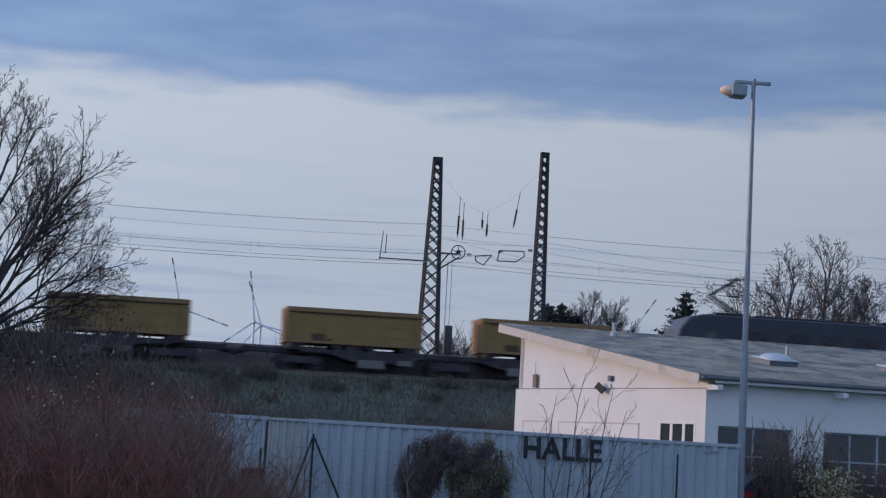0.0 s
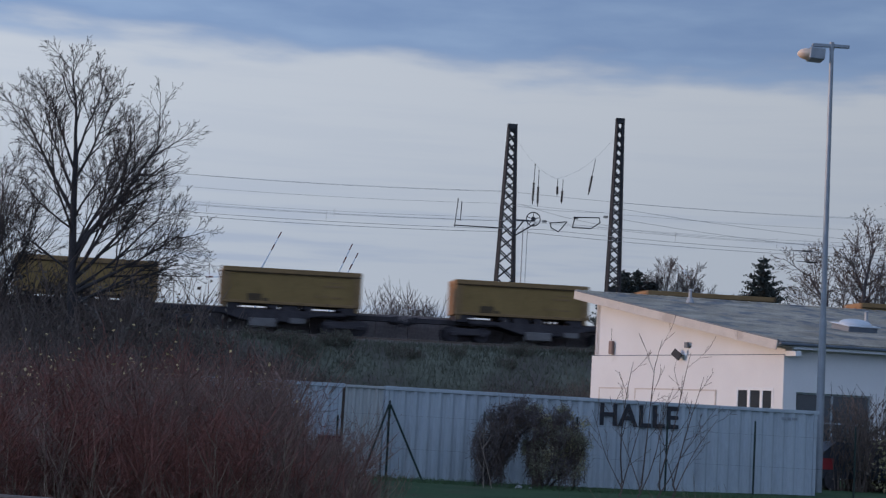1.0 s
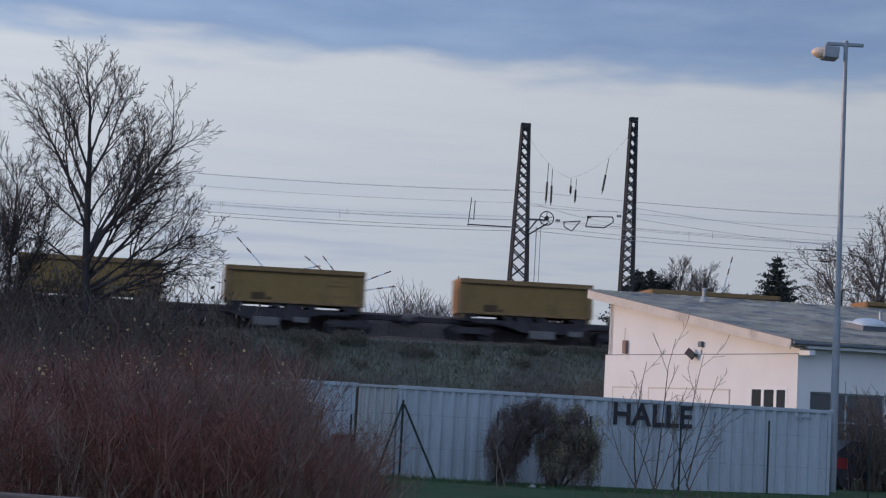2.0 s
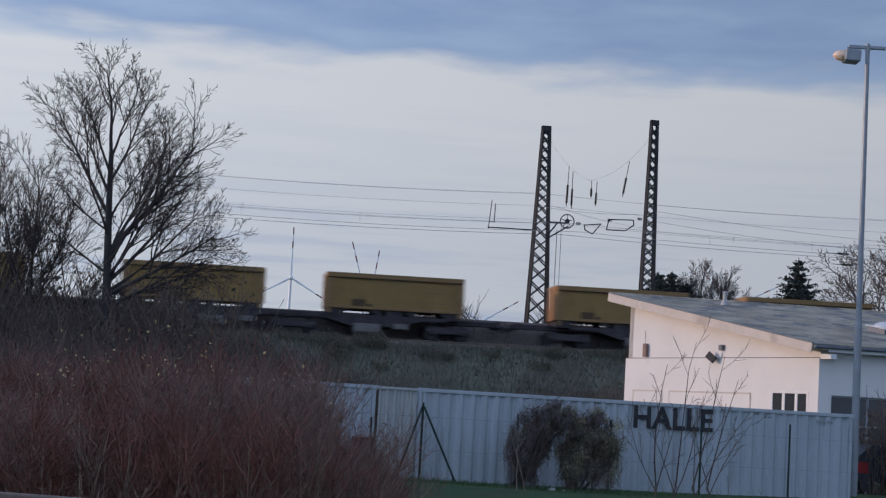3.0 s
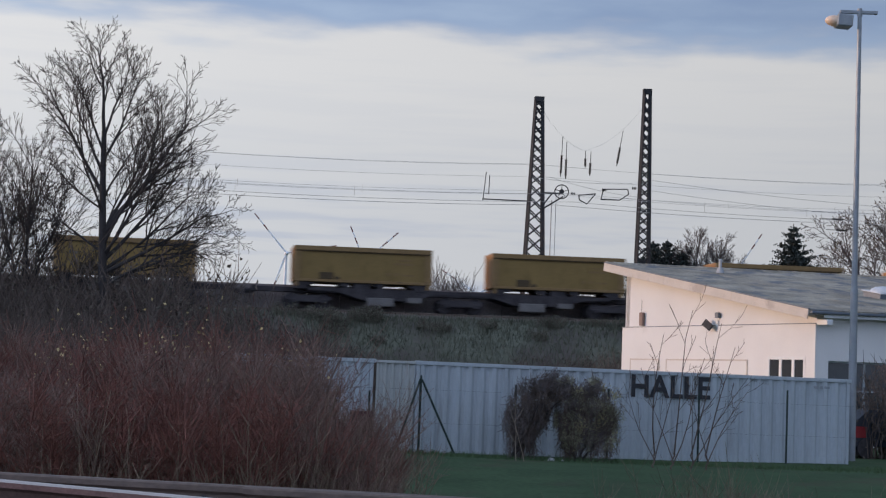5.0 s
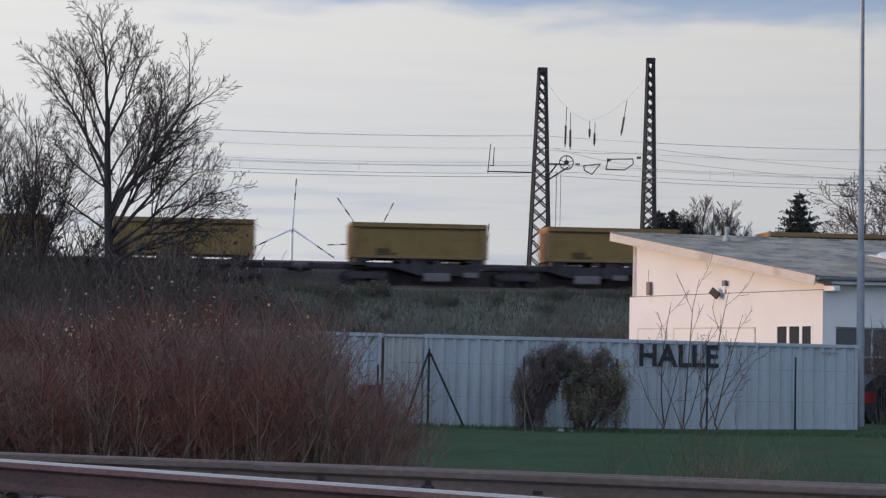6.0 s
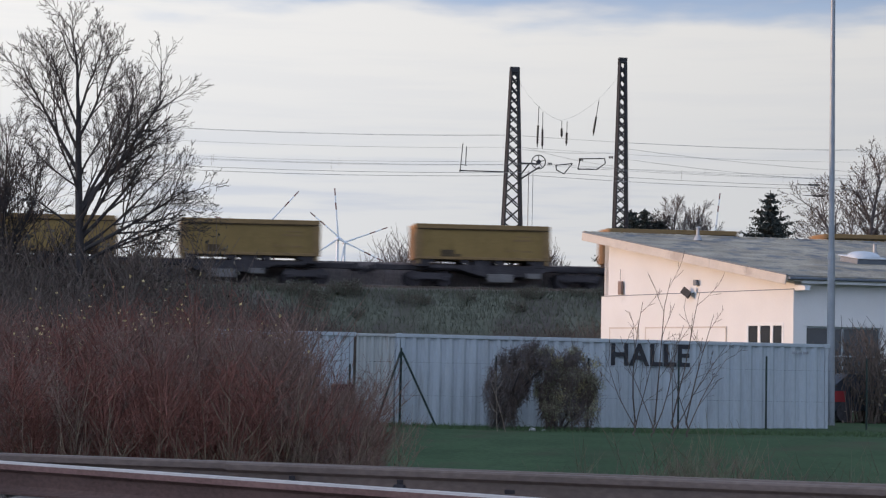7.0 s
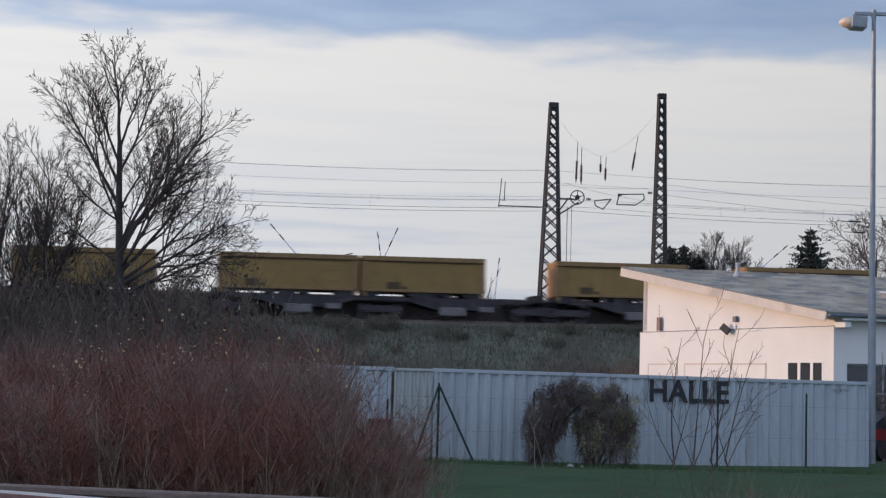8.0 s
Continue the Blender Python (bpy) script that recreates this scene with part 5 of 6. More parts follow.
    for x, y, z, s, seed, mat in ((17.3, 118, 6.0, 0.78, 21, BARK_FAR), (19.0, 119, 5.6, 0.76, 22, BARK_FAR), (16.2, 117, 6.2, 0.62, 23, BARK)):
        bare_tree("bare_tree", pose(x, y, z) @ Matrix.Scale(s, 4), seed, "small pale brown bare tree behind the railway",
                  [(0.95, (0.1, 0, 1), 5.0, 0.13), (0.6, (0.5, 0.1, 0.9), 4.8, 0.11), (0.6, (-0.5, 0.2, 0.9), 4.8, 0.11), (0.4, (0.3, -0.4, 0.9), 4.6, 0.10), (0.4, (-0.6, -0.1, 0.8), 4.2, 0.09)],
                  ((9, 7, 5, 4), 26, 0.3, 0.56, 0.010), (3.6, 0.2, 0.13, (0, 0)), mat, group="small bare trees behind the railway")


make_trees()


def make_spruce(m, seed, height, label):
    rnd = random.Random(seed)
    t = thing("spruce", m, label, "tree")
    bm = bmesh.new()
    rod(bm, (0, 0, 0), (0, 0, height), 0.2, 0.02, 8)
    part("trunk", bm, BARK, t)
    verts, faces = [], []
    z = height * 0.10
    while z < height * 0.99:
        f = 1 - z / height
        reach = 0.60 * height * f ** 0.9 * rnd.uniform(0.72, 1.12) + 0.10
        n = 7 if f > 0.2 else 5
        for i in range(n):
            a = 2 * math.pi * (i + rnd.random() * 0.7) / n
            r = reach * rnd.uniform(0.7, 1.12)
            d = Vector((math.cos(a), math.sin(a), 0))
            steps = max(4, int(r / 0.10))
            for s in range(steps):
                g = (s + 1) / steps
                p = Vector((0, 0, z)) + d * r * g + Vector((0, 0, -0.25 * r * g + 0.33 * r * g * g))
                for c in range(5):
                    q = p + Vector((rnd.gauss(0, 0.08), rnd.gauss(0, 0.08), rnd.gauss(-0.03, 0.05)))
                    leaf_soup(rnd, verts, faces, q, rnd.uniform(0.16, 0.34) * (1.25 - 0.6 * g))
        z += height * 0.05
    ob = new("foliage", soup("foliage", verts, faces, NEEDLE))
    ob.parent = t
    return t


make_spruce(pose(24.8, 120, 6.6), 5, 8.1, "dark green spruce behind the hall roof")
for x, y, z, h, s in ((14.3, 117, 6.4, 6.4, 3), (15.4, 118, 6.2, 6.8, 8), (13.4, 116, 6.2, 5.4, 9), (16.4, 117.5, 6.2, 6.0, 11)):
    make_spruce(pose(x, y, z), s, h, "dark round-topped conifer behind the railway")


def make_shrub(name, seed, label, stems, height, spread, mat, radius=0.012, twigs=4, leaves=None, group="", wild=0.10):
    """Many thin stems out of one root, with side twigs. leaves: material, count, size, low, high."""
    rnd = random.Random(seed)
    t = thing(name, pose(0, 0, -50), label, "shrub", group)
    verts, faces, ends = [], [], []
    for i in range(stems):
        a, r = rnd.uniform(0, 6.28), spread * math.sqrt(rnd.random()) * 0.55
        p = Vector((r * math.cos(a), r * math.sin(a), -0.05))
        d = Vector((math.cos(a) * rnd.uniform(0.02, 0.34), math.sin(a) * rnd.uniform(0.02, 0.34), 1)).normalized()
        h = height * rnd.uniform(0.55, 1.0)
        pts = [p]
        for s in range(4):
            d = (d + Vector((rnd.gauss(0, wild), rnd.gauss(0, wild), 0.02))).normalized()
            pts.append(pts[-1] + d * h / 4)
        tube_soup(verts, faces, pts, [radius * (1 - 0.17 * s) for s in range(5)], 3)
        ends.append(pts[-1])
        for c in range(twigs):
            f = rnd.uniform(0.3, 0.98) * 4
            s = min(3, int(f))
            q = pts[s].lerp(pts[s + 1], f - s)
            b = rnd.uniform(0, 6.28)
            out = rnd.uniform(0.4, 1.3)
            e = Vector((math.cos(b) * out, math.sin(b) * out, 1)).normalized()
            length = h * rnd.uniform(0.12, 0.34)
            mid = q + e * length * 0.5
            end = mid + (e + Vector((0, 0, 0.3))).normalized() * length * 0.5
            if twigs > 30:
                end += Vector((rnd.gauss(0, 0.06), rnd.gauss(0, 0.06), rnd.gauss(0, 0.06)))
                tube_soup(verts, faces, [q, end], [radius * 0.55, radius * 0.3], 3)
                for side in range(2):
                    tip = mid + Vector((rnd.gauss(0, 0.11), rnd.gauss(0, 0.11), rnd.gauss(0.07, 0.07)))
                    tube_soup(verts, faces, [q.lerp(end, rnd.uniform(0.3, 0.8)), tip], [radius * 0.42, radius * 0.25], 3)
            else:
                tube_soup(verts, faces, [q, mid, end], [radius * 0.55, radius * 0.45, radius * 0.3], 3)
            ends.append(end)
    ob = new("branchwork", soup("branchwork", verts, faces, mat))
    ob.parent = t
    if leaves:
        lmat, count, size, low, high = leaves
        verts, faces = [], []
        for i in range(count):
            p = rnd.choice(ends)
            q = Vector((p.x + rnd.gauss(0, 0.12), p.y + rnd.gauss(0, 0.12), p.z - rnd.random() ** 1.5 * height * 0.75))
            if low <= q.z / height <= high:
                leaf_soup(rnd, verts, faces, q, size * rnd.uniform(0.6, 1.3))
        ob = new("foliage", soup("foliage", verts, faces, lmat))
        ob.parent = t
        if isinstance(lmat, list):
            for f in ob.data.polygons:
                f.material_index = int(noise.noise(f.center * 1.6) + f.center.x * 0.5 > 0.0)
    return t


def make_bush(m, seed, label, lobes, mats, count, twigs):
    """A compact bush: short trunks, twigs that end in the rounded lobes (x, y, z, half sizes) and small leaves among them."""
    rnd = random.Random(seed)
    at_clump = [0]
    t = thing("round_bush", m, label, "bush", "bushes before the container")

    clumps = []
    for x, y, z, a, b, c in lobes:
        for i in range(19):
            d = Vector((rnd.gauss(0, 1), rnd.gauss(0, 1), rnd.gauss(0, 1))).normalized() * rnd.random() ** 0.4 * 0.88
            r = rnd.uniform(0.22, 0.40)
            clumps.append((x + a * d.x, y + b * d.y, z + c * d.z, a * r, b * r, c * r * 1.15, len(clumps)))

    def within(rim):
        x, y, z, a, b, c, at_clump[0] = rnd.choice(clumps)
        d = Vector((rnd.gauss(0, 1), rnd.gauss(0, 1), rnd.gauss(0, 1))).normalized()
        k = rnd.random() ** rim * (1.0 + 0.30 * noise.noise(d * 2.2 + Vector((seed, 0, 0))) + rnd.gauss(0, 0.09))
        return Vector((x + a * k * d.x, y + b * k * d.y, max(0.04, z + c * k * d.z)))

    verts, faces = [], []
    for i in range(5):
        p = Vector((rnd.uniform(-0.22, 0.22) - 0.25 * (len(lobes) > 2), rnd.uniform(-0.1, 0.1), -0.05))
        e = within(1.0)
        mid = p.lerp(e, 0.5) + Vector((rnd.gauss(0, 0.06), rnd.gauss(0, 0.06), 0.1))
        tube_soup(verts, faces, [p, mid, e], [0.035, 0.025, 0.008], 5)
    ob = new("trunk", soup("trunk", verts, faces, BARK))
    ob.parent = t
    verts, faces = [], []
    for i in range(twigs):
        e = within(0.25)
        p = e - Vector((rnd.gauss(0.12 * e.x, 0.13), rnd.gauss(0, 0.13), rnd.uniform(0.02, 0.38)))
        mid = p.lerp(e, 0.55) + Vector((rnd.gauss(0, 0.03), rnd.gauss(0, 0.03), rnd.gauss(0, 0.03)))
        tip = e + (e - mid).normalized() * rnd.uniform(0, 0.30) + Vector((0, 0, rnd.uniform(0, 0.08)))
        tube_soup(verts, faces, [p, mid, e, tip], [0.0055, 0.005, 0.004, 0.002], 3)
    ob = new("branchwork", soup("branchwork", verts, faces, DARK_STEM))
    ob.parent = t
    verts, faces = [], []
    kinds = []
    for i in range(count):
        leaf_soup(rnd, verts, faces, within(0.62), rnd.uniform(0.022, 0.055))
        kinds += [at_clump[0]] * 2
    ob = new("foliage", soup("foliage", verts, faces, mats))
    ob.parent = t
    if len(mats) > 1:
        for f, k in zip(ob.data.polygons, kinds):
            n = (k * 0.618) % 1.0 + 0.25 * f.center.x
            f.material_index = 2 if n > 0.86 else 1 if n > 0.32 else 0
    return t


def ground_at(x, y):
    return ground_height(x, y) - 0.03


def plant(kinds, spots, rnd, scale=(0.85, 1.15)):
    """Copies of the shrubs in kinds at the spots (x, y, size); the first of each kind itself is set too."""
    used = set()
    for x, y, s in spots:
        k = rnd.choice(kinds)
        z = s * rnd.uniform(*scale)
        m = pose(x, y, ground_at(x, y), 0, 0, rnd.uniform(0, 360))
        if k.name not in used:
            used.add(k.name)
            k.matrix_world = m
            k.scale = (z, z, z)
        else:
            c = copy_thing(k, m)
            c.scale = (z, z, z * rnd.uniform(0.9, 1.1))
    for k in kinds:
        if k.name not in used:
            for o in (*k.children_recursive, k):
                bpy.data.objects.remove(o)


def make_thickets():
    rnd = random.Random(31)
    red = [make_shrub("red_dogwood_shrub", 40 + i, "dense bare dogwood shrub with dark red stems", 46, 2.45, 1.7, mat, 0.0075, 40, (YELLOW_LEAF, 5, 0.04, 0.5, 1.05), "red shrubs beside the track", 0.30)
           for i, mat in enumerate((RED_STEM, RED_STEM, BROWN_STEM, BROWN_STEM, BROWN_STEM))]
    spots = []
    for i in range(84):
        y = rnd.uniform(17, 27)
        right = -1.02 - (y - 20) * 0.03
        x = rnd.uniform(-8.4, right * y / 20)
        f = (x / y - (-0.27)) / 0.215
        s = 1.0 - 0.45 * smooth(0.55, 1.0, f) - 0.12 * smooth(0.3, 0.0, f)
        spots.append((x, y, s * (0.90 + (y - 17) * 0.022)))
    left = [q for q in spots if (q[0] / q[1] + 0.27) / 0.215 + rnd.gauss(0, 0.12) < 0.56]
    plant(red[:3], left, rnd)
    plant(red[3:], [q for q in spots if q not in left], rnd)
    brown = [make_shrub("brown_shrub", 200 + i, "dense brown leafless shrub behind the red ones", 80, 3.1, 2.0, DARK_STEM, 0.010, 22, (BROWN_LEAF, 160, 0.06, 0.1, 1.0), "brown shrubs beside the track", 0.16) for i in range(3)]
    spots = [(rnd.uniform(-0.28, -0.148), rnd.uniform(29, 38), rnd.uniform(0.70, 0.90)) for i in range(38)]
    plant(brown, [(f * y, y, z * (0.82 if f > -0.185 else 1.0)) for f, y, z in spots], rnd)
    dark = [make_shrub("dark_thicket_shrub", 60 + i, "dense dark leafless thicket shrub", 80, 3.7, 2.8, DARK_STEM, 0.016, 16, (DARK_LEAF, 3200, 0.10, 0.0, 0.97), "dark shrubs before the railway", 0.2) for i in range(3)]
    spots = [(rnd.uniform(-19, -5.4), rnd.uniform(44.5, 54), rnd.uniform(0.75, 1.15)) for i in range(52)]
    spots = [(x, y, s * (1.15 if x / y < -0.21 else 1.22 if x / y < -0.160 else 0.80)) for x, y, s in spots]
    spots += [(rnd.uniform(4.6, 9.4), rnd.uniform(80, 88), rnd.uniform(0.75, 1.0)) for i in range(15)]
    spots += [(rnd.uniform(-12, -4), rnd.uniform(80, 90), rnd.uniform(0.6, 0.8)) for i in range(10)]
    plant(dark, spots, rnd)
    hedge = [make_shrub("hedge_shrub", 70 + i, "dark dense hedge shrub behind the railway", 90, 2.2, 2.6, DARK_STEM, 0.03, 8, (BROWN_LEAF, 1700, 0.2, 0.0, 0.97), "hedge behind the railway") for i in range(3)]
    spots = []
    for i in range(104):
        p = local(-50 + i * 0.88, rnd.uniform(9.8, 11.2), 0)
        spots.append((p.x, p.y, rnd.uniform(0.80, 0.86)))
    plant(hedge, spots, rnd)
    low = [make_shrub("embankment_shrub", 80 + i, "low dark olive bramble shrub on the embankment", 60, 1.3, 2.0, DARK_STEM, 0.014, 6, (OLIVE_LEAF, 900, 0.13, 0.0, 1.0), "brambles on the embankment") for i in range(3)]
    spots = []
    for i in range(110):
        u, v = rnd.uniform(-30, 28), rnd.uniform(-14, -3.6)
        p = local(u, v, 0)
        spots.append((p.x, p.y, rnd.uniform(0.35, 0.75)))
    plant(low, spots, rnd)
    tall = [make_shrub("bare_shrub", 90 + i, "pale bare shrub behind the railway", 24, 2.6, 1.3, BARK_FAR, 0.02, 12, None, "bare shrubs behind the railway") for i in range(2)]
    spots = [(rnd.uniform(-4.8, 0.8), rnd.uniform(114, 116), rnd.uniform(0.95, 1.5)) for i in range(10)] + [(rnd.uniform(6.6, 9.4), 115, rnd.uniform(1.1, 1.6)) for i in range(5)]
    plant(tall, spots, rnd)
    # thin saplings with yellow leaf remnants behind the red shrubs
    yel = [make_shrub("leafy_sapling", 100 + i, "thin sapling with a few yellow leaves", 5, 3.0, 0.7, DARK_STEM, 0.008, 6, (YELLOW_LEAF, 200, 0.055, 0.70, 1.1), "saplings with yellow leaves", 0.13) for i in range(3)]
    plant(yel, [(rnd.uniform(-0.26, -0.125) * y, y, rnd.uniform(0.82, 0.97)) for y in [rnd.uniform(20, 25) for i in range(24)]], rnd)
    reed = [make_shrub("dry_weed", 120 + i, "pale dry weed stalks beside the rails", 14, 1.3, 0.5, DRY, 0.006, 3, None, "dry weeds beside the track") for i in range(3)]
    plant(reed, [(rnd.uniform(-0.27, -0.06) * 15.5, rnd.uniform(14.2, 16.5), rnd.uniform(0.7, 1.15)) for i in range(26)] + [(-0.055 * 18 + rnd.gauss(0, 0.18), 18, 1.2) for i in range(6)]
          + [(x * 15, 15, 0.75) for x in (0.115, 0.145, 0.15, 0.165, 0.26, 0.085)], rnd)
    stalk = [make_shrub("tall_dry_stalk", 125 + i, "tall pale brown dry stalks among red shrubs", 6, 2.0, 0.8, DRY, 0.007, 4, None, "dry stalks among the red shrubs", 0.10) for i in range(3)]
    plant(stalk, [(rnd.uniform(-0.27, -0.07) * y, y, rnd.uniform(0.7, 1.05)) for y in [rnd.uniform(16.2, 17.4) for i in range(22)]], rnd)
    weed = [make_shrub("olive_weed", 130 + i, "thin olive-brown weeds beside the rails", 30, 1.35, 0.45, m_, 0.0045, 9, None, "olive weeds beside the track", 0.16) for i, m_ in enumerate((WEED, WEED, BROWN_STEM))]
    plant(weed, [(2.57 + rnd.gauss(0, 0.22), 15.3 + rnd.uniform(-0.5, 0.8), rnd.uniform(0.75, 1.05)) for i in range(14)] + [(1.45 + rnd.gauss(0, 0.12), 15.4 + rnd.uniform(-0.3, 0.5), rnd.uniform(0.8, 1.0)) for i in range(4)]
          + [(4.05 + rnd.gauss(0, 0.1), 15.3, rnd.uniform(0.8, 1.05)) for i in range(3)], rnd)
    # two round bushes before the container and the saplings before its lettering
    make_bush(pose(1.90, 41.9, ground_at(1.9, 41.9)), 140, "dense dark bare twiggy bush before a white container",
              [(-0.02, 0, 0.85, 0.52, 0.45, 0.86), (0.12, 0, 0.62, 0.40, 0.4, 0.62), (0.05, 0, 1.25, 0.50, 0.4, 0.65), (0.45, 0, 1.72, 0.50, 0.4, 0.50), (0.85, 0, 1.85, 0.45, 0.4, 0.42), (0.50, 0, 1.30, 0.34, 0.3, 0.36), (0.46, 0, 0.98, 0.24, 0.25, 0.45), (0.26, 0, 1.05, 0.40, 0.4, 0.70)], [BUSH_LEAF], 22000, 1900)
    make_bush(pose(3.50, 42.0, ground_at(3.5, 42)), 141, "round bush with olive and withered leaves before a white container",
              [(0.50, 0, 0.82, 0.62, 0.5, 0.80), (-0.12, 0, 0.95, 0.46, 0.45, 0.92), (-0.42, 0, 1.72, 0.70, 0.5, 0.50), (0.28, 0, 1.62, 0.66, 0.45, 0.58), (0.55, 0, 1.1, 0.55, 0.4, 0.7), (-0.55, 0, 1.15, 0.32, 0.3, 0.55), (-0.42, 0, 0.55, 0.24, 0.25, 0.50)],
              [BUSH_LEAF, BUSH_OLIVE, GOLD_LEAF], 24000, 2100)
    thin = ((4, 3), 36, 0.22, 0.36, 0.0050)
    for i, (x, y, k, d) in enumerate(((4.85, 38.5, 0.95, -0.25), (5.25, 38.3, 1.12, 0.05), (5.75, 38.7, 1.05, 0.30), (6.05, 38.4, 0.9, 0.1))):
        bare_tree("bare_sapling", pose(x, y, ground_at(x, y)), 150 + i, "thin bare sapling before the lettered container",
                  [(0.3, (d + 0.42, 0, 1), 2.3 * k, 0.016), (0.9, (d, -0.2, 1), 3.0 * k, 0.019), (0.6, (d - 0.40, 0.1, 1), 2.0 * k, 0.013)],
                  thin, (0.4, 0.022, 0.018, (0, 0)), DARK_STEM, group="saplings before the container")
    sparse = make_shrub("sparse_dogwood", 165, "sparse thin dogwood twigs before white steel", 22, 1.75, 1.1, RED_STEM, 0.007, 12, (BROWN_LEAF, 16, 0.05, 0.2, 1.0), "sparse twigs beside the red shrubs")
    plant([sparse], [(-2.55, 26, 1.0), (-1.9, 25, 0.9), (-1.5, 24, 0.72), (-3.1, 27, 1.1), (-1.25, 24, 0.9), (-1.05, 23, 0.75), (-1.55, 25.5, 0.95), (-1.15, 22, 0.7), (-3.7, 28, 1.15), (-1.45, 26, 0.85), (-2.2, 28, 1.05)], rnd)
    for i, (x, y) in enumerate(((1.70, 39.6), (1.98, 39.8))):
        s = make_shrub("pale_stick", 160 + i, "pale leaning stem before a dark bush", 1, 1.75, 0.1, PALE_STEM, 0.012, 2, None, "pale stems before the bush")
        s.matrix_world = pose(x, y, ground_at(x, y))
    # plants before the hall's front
    f = [make_shrub("garden_shrub", 170 + i, "dark bare garden shrub before the hall", 60, 3.0, 1.8, DARK_STEM, 0.02, 8, (DARK_LEAF, 500, 0.12, 0.0, 0.9), "garden shrubs before the hall") for i in range(2)]
    plant(f, [(13.4, 51.5, 0.80), (14.4, 52.2, 0.98), (15.3, 53.0, 0.72), (16.9, 54.0, 0.68), (18.2, 54.0, 0.7)], rnd)
    g = make_shrub("yellow_leaved_shrub", 180, "shrub with dull yellowing leaves before the hall", 26, 1.9, 1.0, DARK_STEM, 0.02, 5, (GOLD_LEAF, 1500, 0.12, 0.0, 1.0))
    g.matrix_world = pose(15.3, 51.0, ground_at(15.3, 51))


make_thickets()


def make_grass():
    rnd = random.Random(77)
    verts, faces = [], []
    for i in range(5000):
        y = 40.2 + 3.0 * rnd.random() ** 0.8
        x = rnd.uniform(-0.07, 0.30) * y
        z = ground_height(x, y) - 0.01
        h, w = rnd.uniform(0.03, 0.09), 0.012
        if y > 40.5:
            h *= 1.7
        a = rnd.uniform(0, 6.28)
        k = len(verts)
        dx, dy = math.cos(a) * w, math.sin(a) * w
        verts += [(x - dx, y - dy, z), (x + dx, y + dy, z), (x + rnd.gauss(0, 0.04), y + rnd.gauss(0, 0.04), z + h)]
        faces.append((k, k + 1, k + 2))
    tagged(new("grass", soup("grass", verts, faces, BLADE)), "short dark green grass blades", "grass", kind="stuff")
    verts, faces = [], []
    for i in range(42000):
        u, v = rnd.uniform(-36, 32), rnd.uniform(-14.5, -2.9)
        p = local(u, v, 0)
        z = ground_height(p.x, p.y) - 0.02
        h, w = rnd.uniform(0.15, 0.5), 0.03
        a = rnd.uniform(0, 6.28)
        k = len(verts)
        dx, dy = math.cos(a) * w, math.sin(a) * w
        verts += [(p.x - dx, p.y - dy, z), (p.x + dx, p.y + dy, z), (p.x + rnd.gauss(0, 0.12), p.y + rnd.gauss(0, 0.12), z + h)]
        faces.append((k, k + 1, k + 2))
    tagged(new("embankment_grass", soup("embankment_grass", verts, faces, BANK_BLADE)), "rough dark olive grass on the embankment", "grass", kind="stuff")


make_grass()


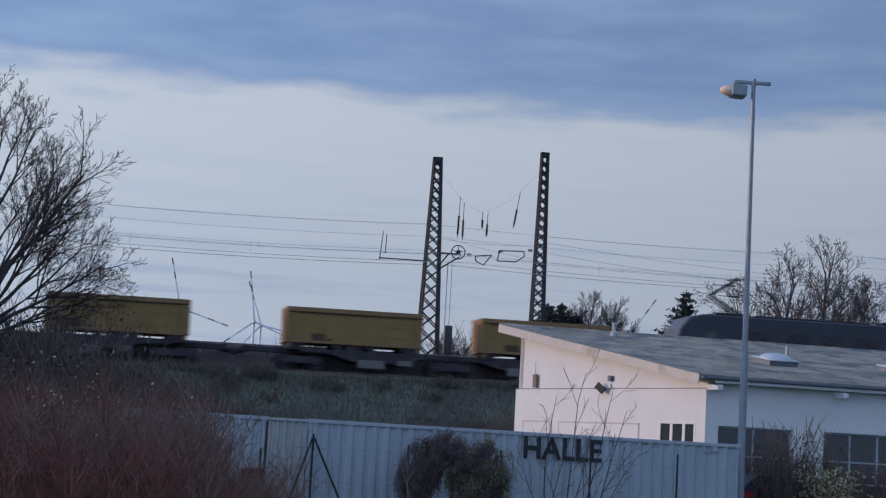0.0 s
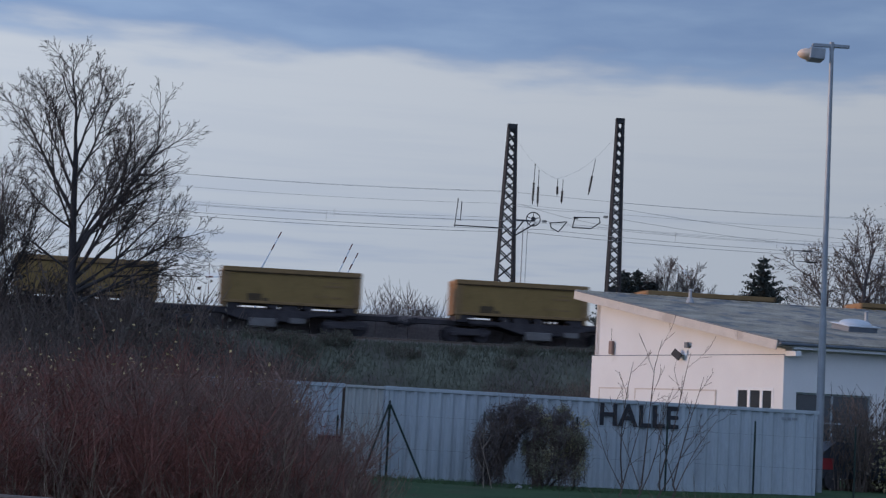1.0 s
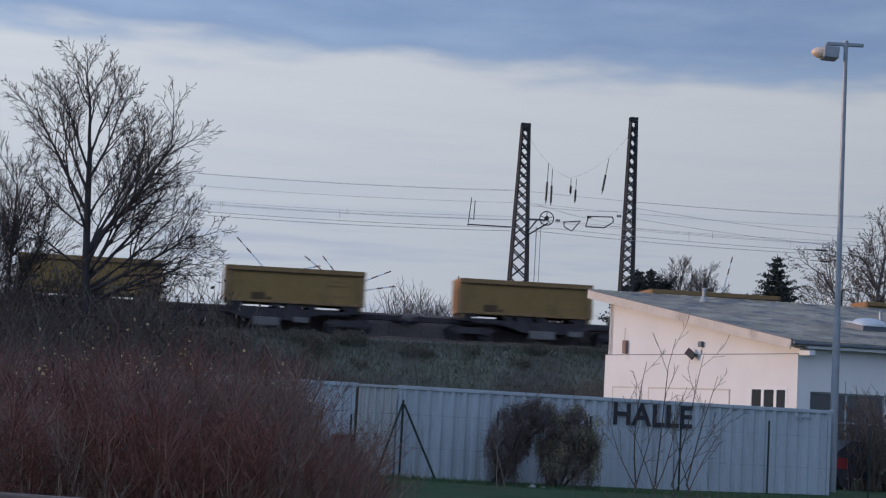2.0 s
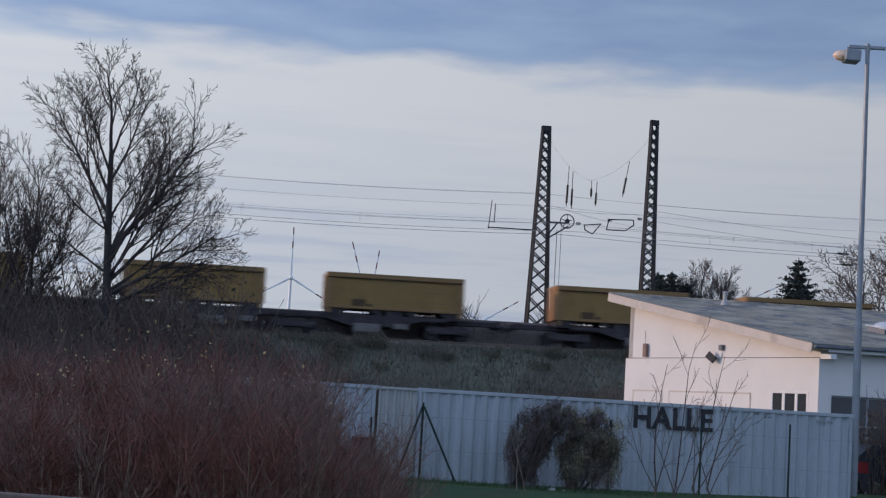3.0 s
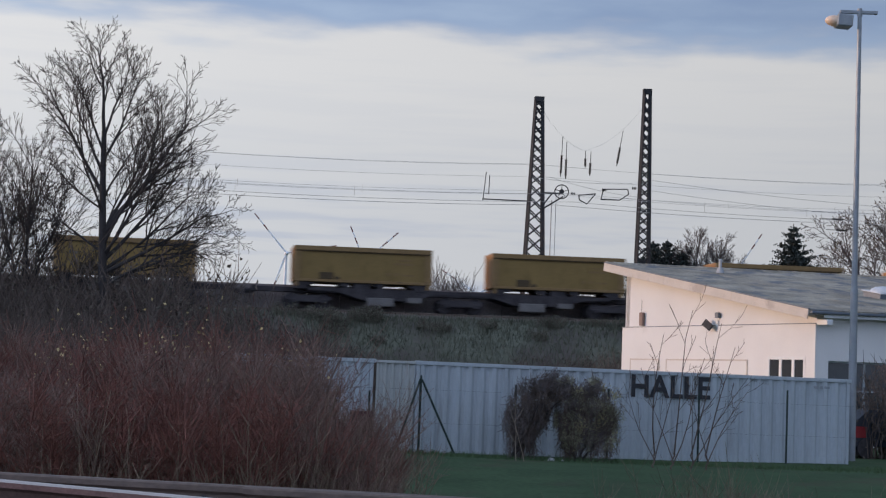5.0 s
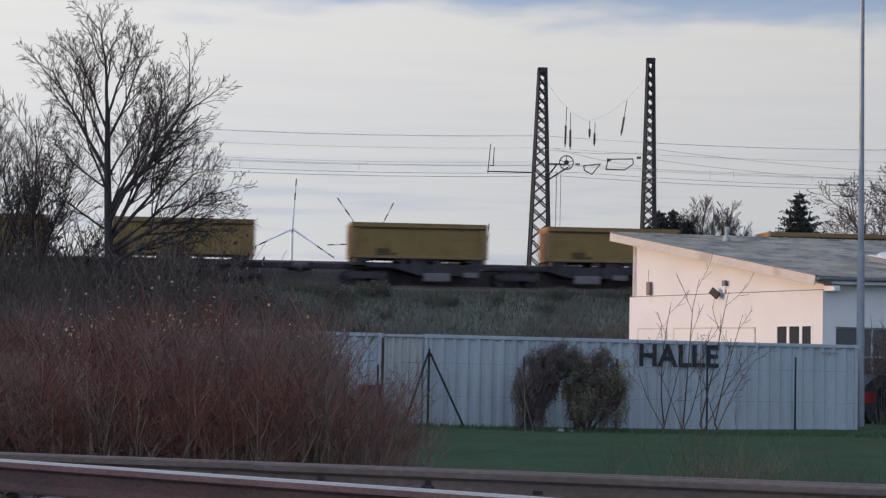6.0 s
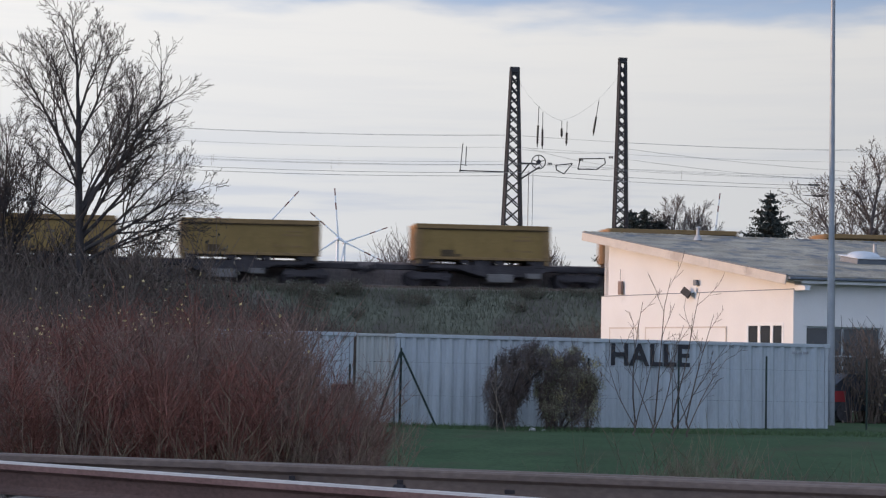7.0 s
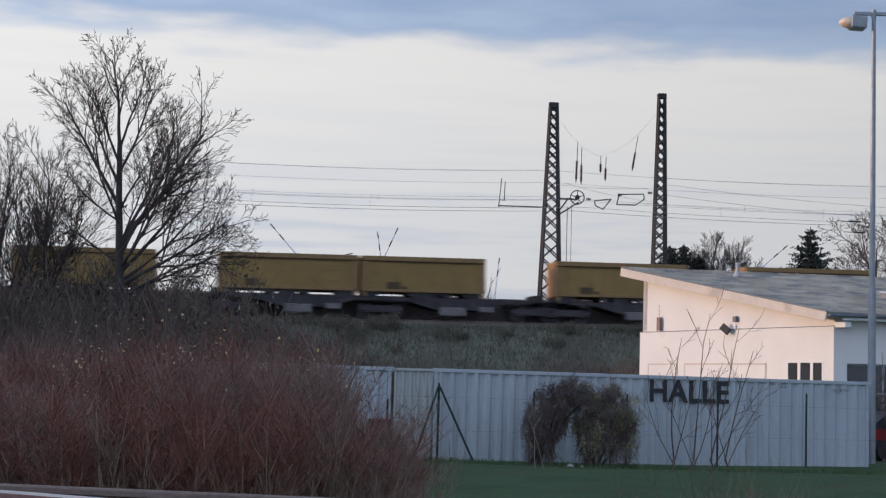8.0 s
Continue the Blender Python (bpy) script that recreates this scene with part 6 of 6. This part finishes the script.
# ---- small things ----
def make_small():
    c = thing("crate", pose(-2.12, 42.0, 0.0, 0, 0, 10), "dark crimson crate standing on pale rubble", "crate")
    bm = bmesh.new()
    box(bm, -0.26, -0.3, 0.84, 0.26, 0.3, 1.26, bevel=0.02)
    part("box", bm, CRATE, c)
    for z in (1.0, 1.2):
        bm = bmesh.new()
        box(bm, -0.27, -0.325, z - 0.07, 0.27, -0.302, z - 0.01)
        part("slat", bm, CRATE, c)
    bm = bmesh.new()
    box(bm, -0.24, -0.28, 0.0, 0.24, 0.28, 0.838, bevel=0.03)
    part("pedestal", bm, PALE_STONE, c)
    rnd = random.Random(5)
    for x, y, r in ((-1.75, 41.6, 0.16), (-2.15, 41.7, 0.2), (-1.95, 41.4, 0.13), (2.65, 41.2, 0.09), (2.95, 41.3, 0.06)):
        bm = bmesh.new()
        bmesh.ops.create_icosphere(bm, subdivisions=2, radius=r)
        for v in bm.verts:
            v.co *= rnd.uniform(0.82, 1.12)
            v.co.z *= 0.75
        mesh_thing("stone", bm, PALE_STONE, pose(x, y, ground_at(x, y) + r * 0.55), "pale lump of rubble on the grass", "stone", "pale stones on the grass")
    # red car behind the lamp post, half hidden by shrubs
    car = thing("car", pose(13.6, 52.4, 0.27, 0, 0, 28), "dark car with red tail lights parked before the hall", "car")
    bm = bmesh.new()
    prof = [(-2.0, 0.35), (2.0, 0.35), (2.05, 0.75), (1.85, 0.95), (1.0, 1.02), (0.45, 1.45), (-1.1, 1.48), (-1.75, 1.05), (-2.05, 0.95)]
    a = [bm.verts.new((x, -0.85, z)) for x, z in prof]
    b = [bm.verts.new((x, 0.85, z)) for x, z in prof]
    bm.faces.new(a)
    bm.faces.new(b[::-1])
    for i in range(len(prof)):
        bm.faces.new((a[i], a[(i + 1) % 9], b[(i + 1) % 9], b[i]))
    part("body", bm, LOCO, car)
    for x in (-1.25, 1.3):
        for s in (-1, 1):
            bm = bmesh.new()
            rod(bm, (x, s * 0.72, 0.31), (x, s * 0.88, 0.31), 0.31, 0.31, 16)
            part("wheel", bm, UNDER, car)
    for s in (-1, 1):
        bm = bmesh.new()
        box(bm, -2.10, s * 0.65 - 0.17, 0.68, -2.0, s * 0.65 + 0.17, 0.98, bevel=0.03)
        part("tail_light", bm, CAR_RED, car, "red tail light")
    bm = bmesh.new()
    box(bm, -1.95, -0.86, 0.62, -1.2, -0.845, 0.96)
    part("red_panel", bm, CAR_RED, car)


make_small()


# ---- wind turbines ----
def make_turbine(x, y, hub, radius, phase, rate, face):
    """A tower with nacelle; the rotor is a thing's part that turns. face: degrees by which the rotor turns from facing the road."""
    t = thing("wind_turbine", pose(x, y, 0.0, 0, 0, face), "distant white wind turbine with red-banded blade tips", "wind turbine", "wind turbines on the horizon")
    bm = bmesh.new()
    rod(bm, (0, 0, 0), (0, 0, hub - 1.0), 2.0, 1.1, 16)
    part("tower", bm, TURBINE, t)
    bm = bmesh.new()
    box(bm, -1.7, -3.0, hub - 1.6, 1.7, 7.0, hub + 1.7, bevel=0.6)
    part("nacelle", bm, TURBINE, t)
    rotor = new("rotor")
    rotor.parent = t
    bm = bmesh.new()
    rod(bm, (0, 0.5, 0), (0, -2.8, 0), 2.0, 0.9, 14)
    part("hub_cap", bm, TURBINE, rotor)
    stops = [(0.03, 0.7, 0.7), (0.14, 0.9, 0.5), (0.40, 0.6, 0.35), (0.58, 0.55, 0.3), (0.72, 0.6, 0.3), (0.86, 0.55, 0.3), (1.0, 0.5, 0.25)]
    for i in range(3):
        turn = Matrix.Rotation(radians(120 * i), 4, "Y")
        bm = bmesh.new()
        rings = []
        for f, w, d in stops:
            rings.append([bm.verts.new(turn @ Vector((cx * w, -1.6 + cy * d, f * radius))) for cx, cy in ((-1, 0), (-0.4, -0.6), (0.7, -0.3), (1, 0), (0.7, 0.3), (-0.4, 0.6))])
        for j, (a, b) in enumerate(zip(rings, rings[1:])):
            for q in range(6):
                face_ = bm.faces.new((a[q], a[(q + 1) % 6], b[(q + 1) % 6], b[q]))
                face_.material_index = 1 if j in (3, 5) else 0
        bm.faces.new(rings[-1])
        part("blade", bm, [TURBINE, TURBINE_RED], rotor, "white blade with two red bands")
    return rotor, hub, phase, rate


ROTORS = [make_turbine(*row) for row in (
    (-150.7, 1500, 115.1, 46.0, 103.0, 2.608, 8),
    (-83.6, 1500, 106.8, 46.0, 98.0, 2.854, 8),
    (-82.5, 1600, 110.7, 44.0, -11.0, 2.446, 8),
    (26.2, 1650, 93.4, 43.0, -14.0, 1.900, 8),
    (258.1, 1500, 115.6, 41.0, 55.0, 2.430, 8),
)]


def way_at(t):
    for (a, u), (b, v) in zip(TRAVEL, TRAVEL[1:]):
        if a <= t <= b:
            return u + (v - u) * (t - a) / (b - a)


def motions():
    for ob, u in MOVING:
        walk(ob, [(t, TM @ Matrix.Translation((u + s, 0, 0))) for t, s in TRAVEL])
    for rotor, hub, phase, rate in ROTORS:
        rows = []
        for i in range(17):
            turned = phase + rate * (way_at(i * 0.5) - TRAVEL[0][1])
            rows.append((i * 0.5, pose(0, -3.0, hub, 0, 90 - turned, 0)))
        walk(rotor, rows)


motions()
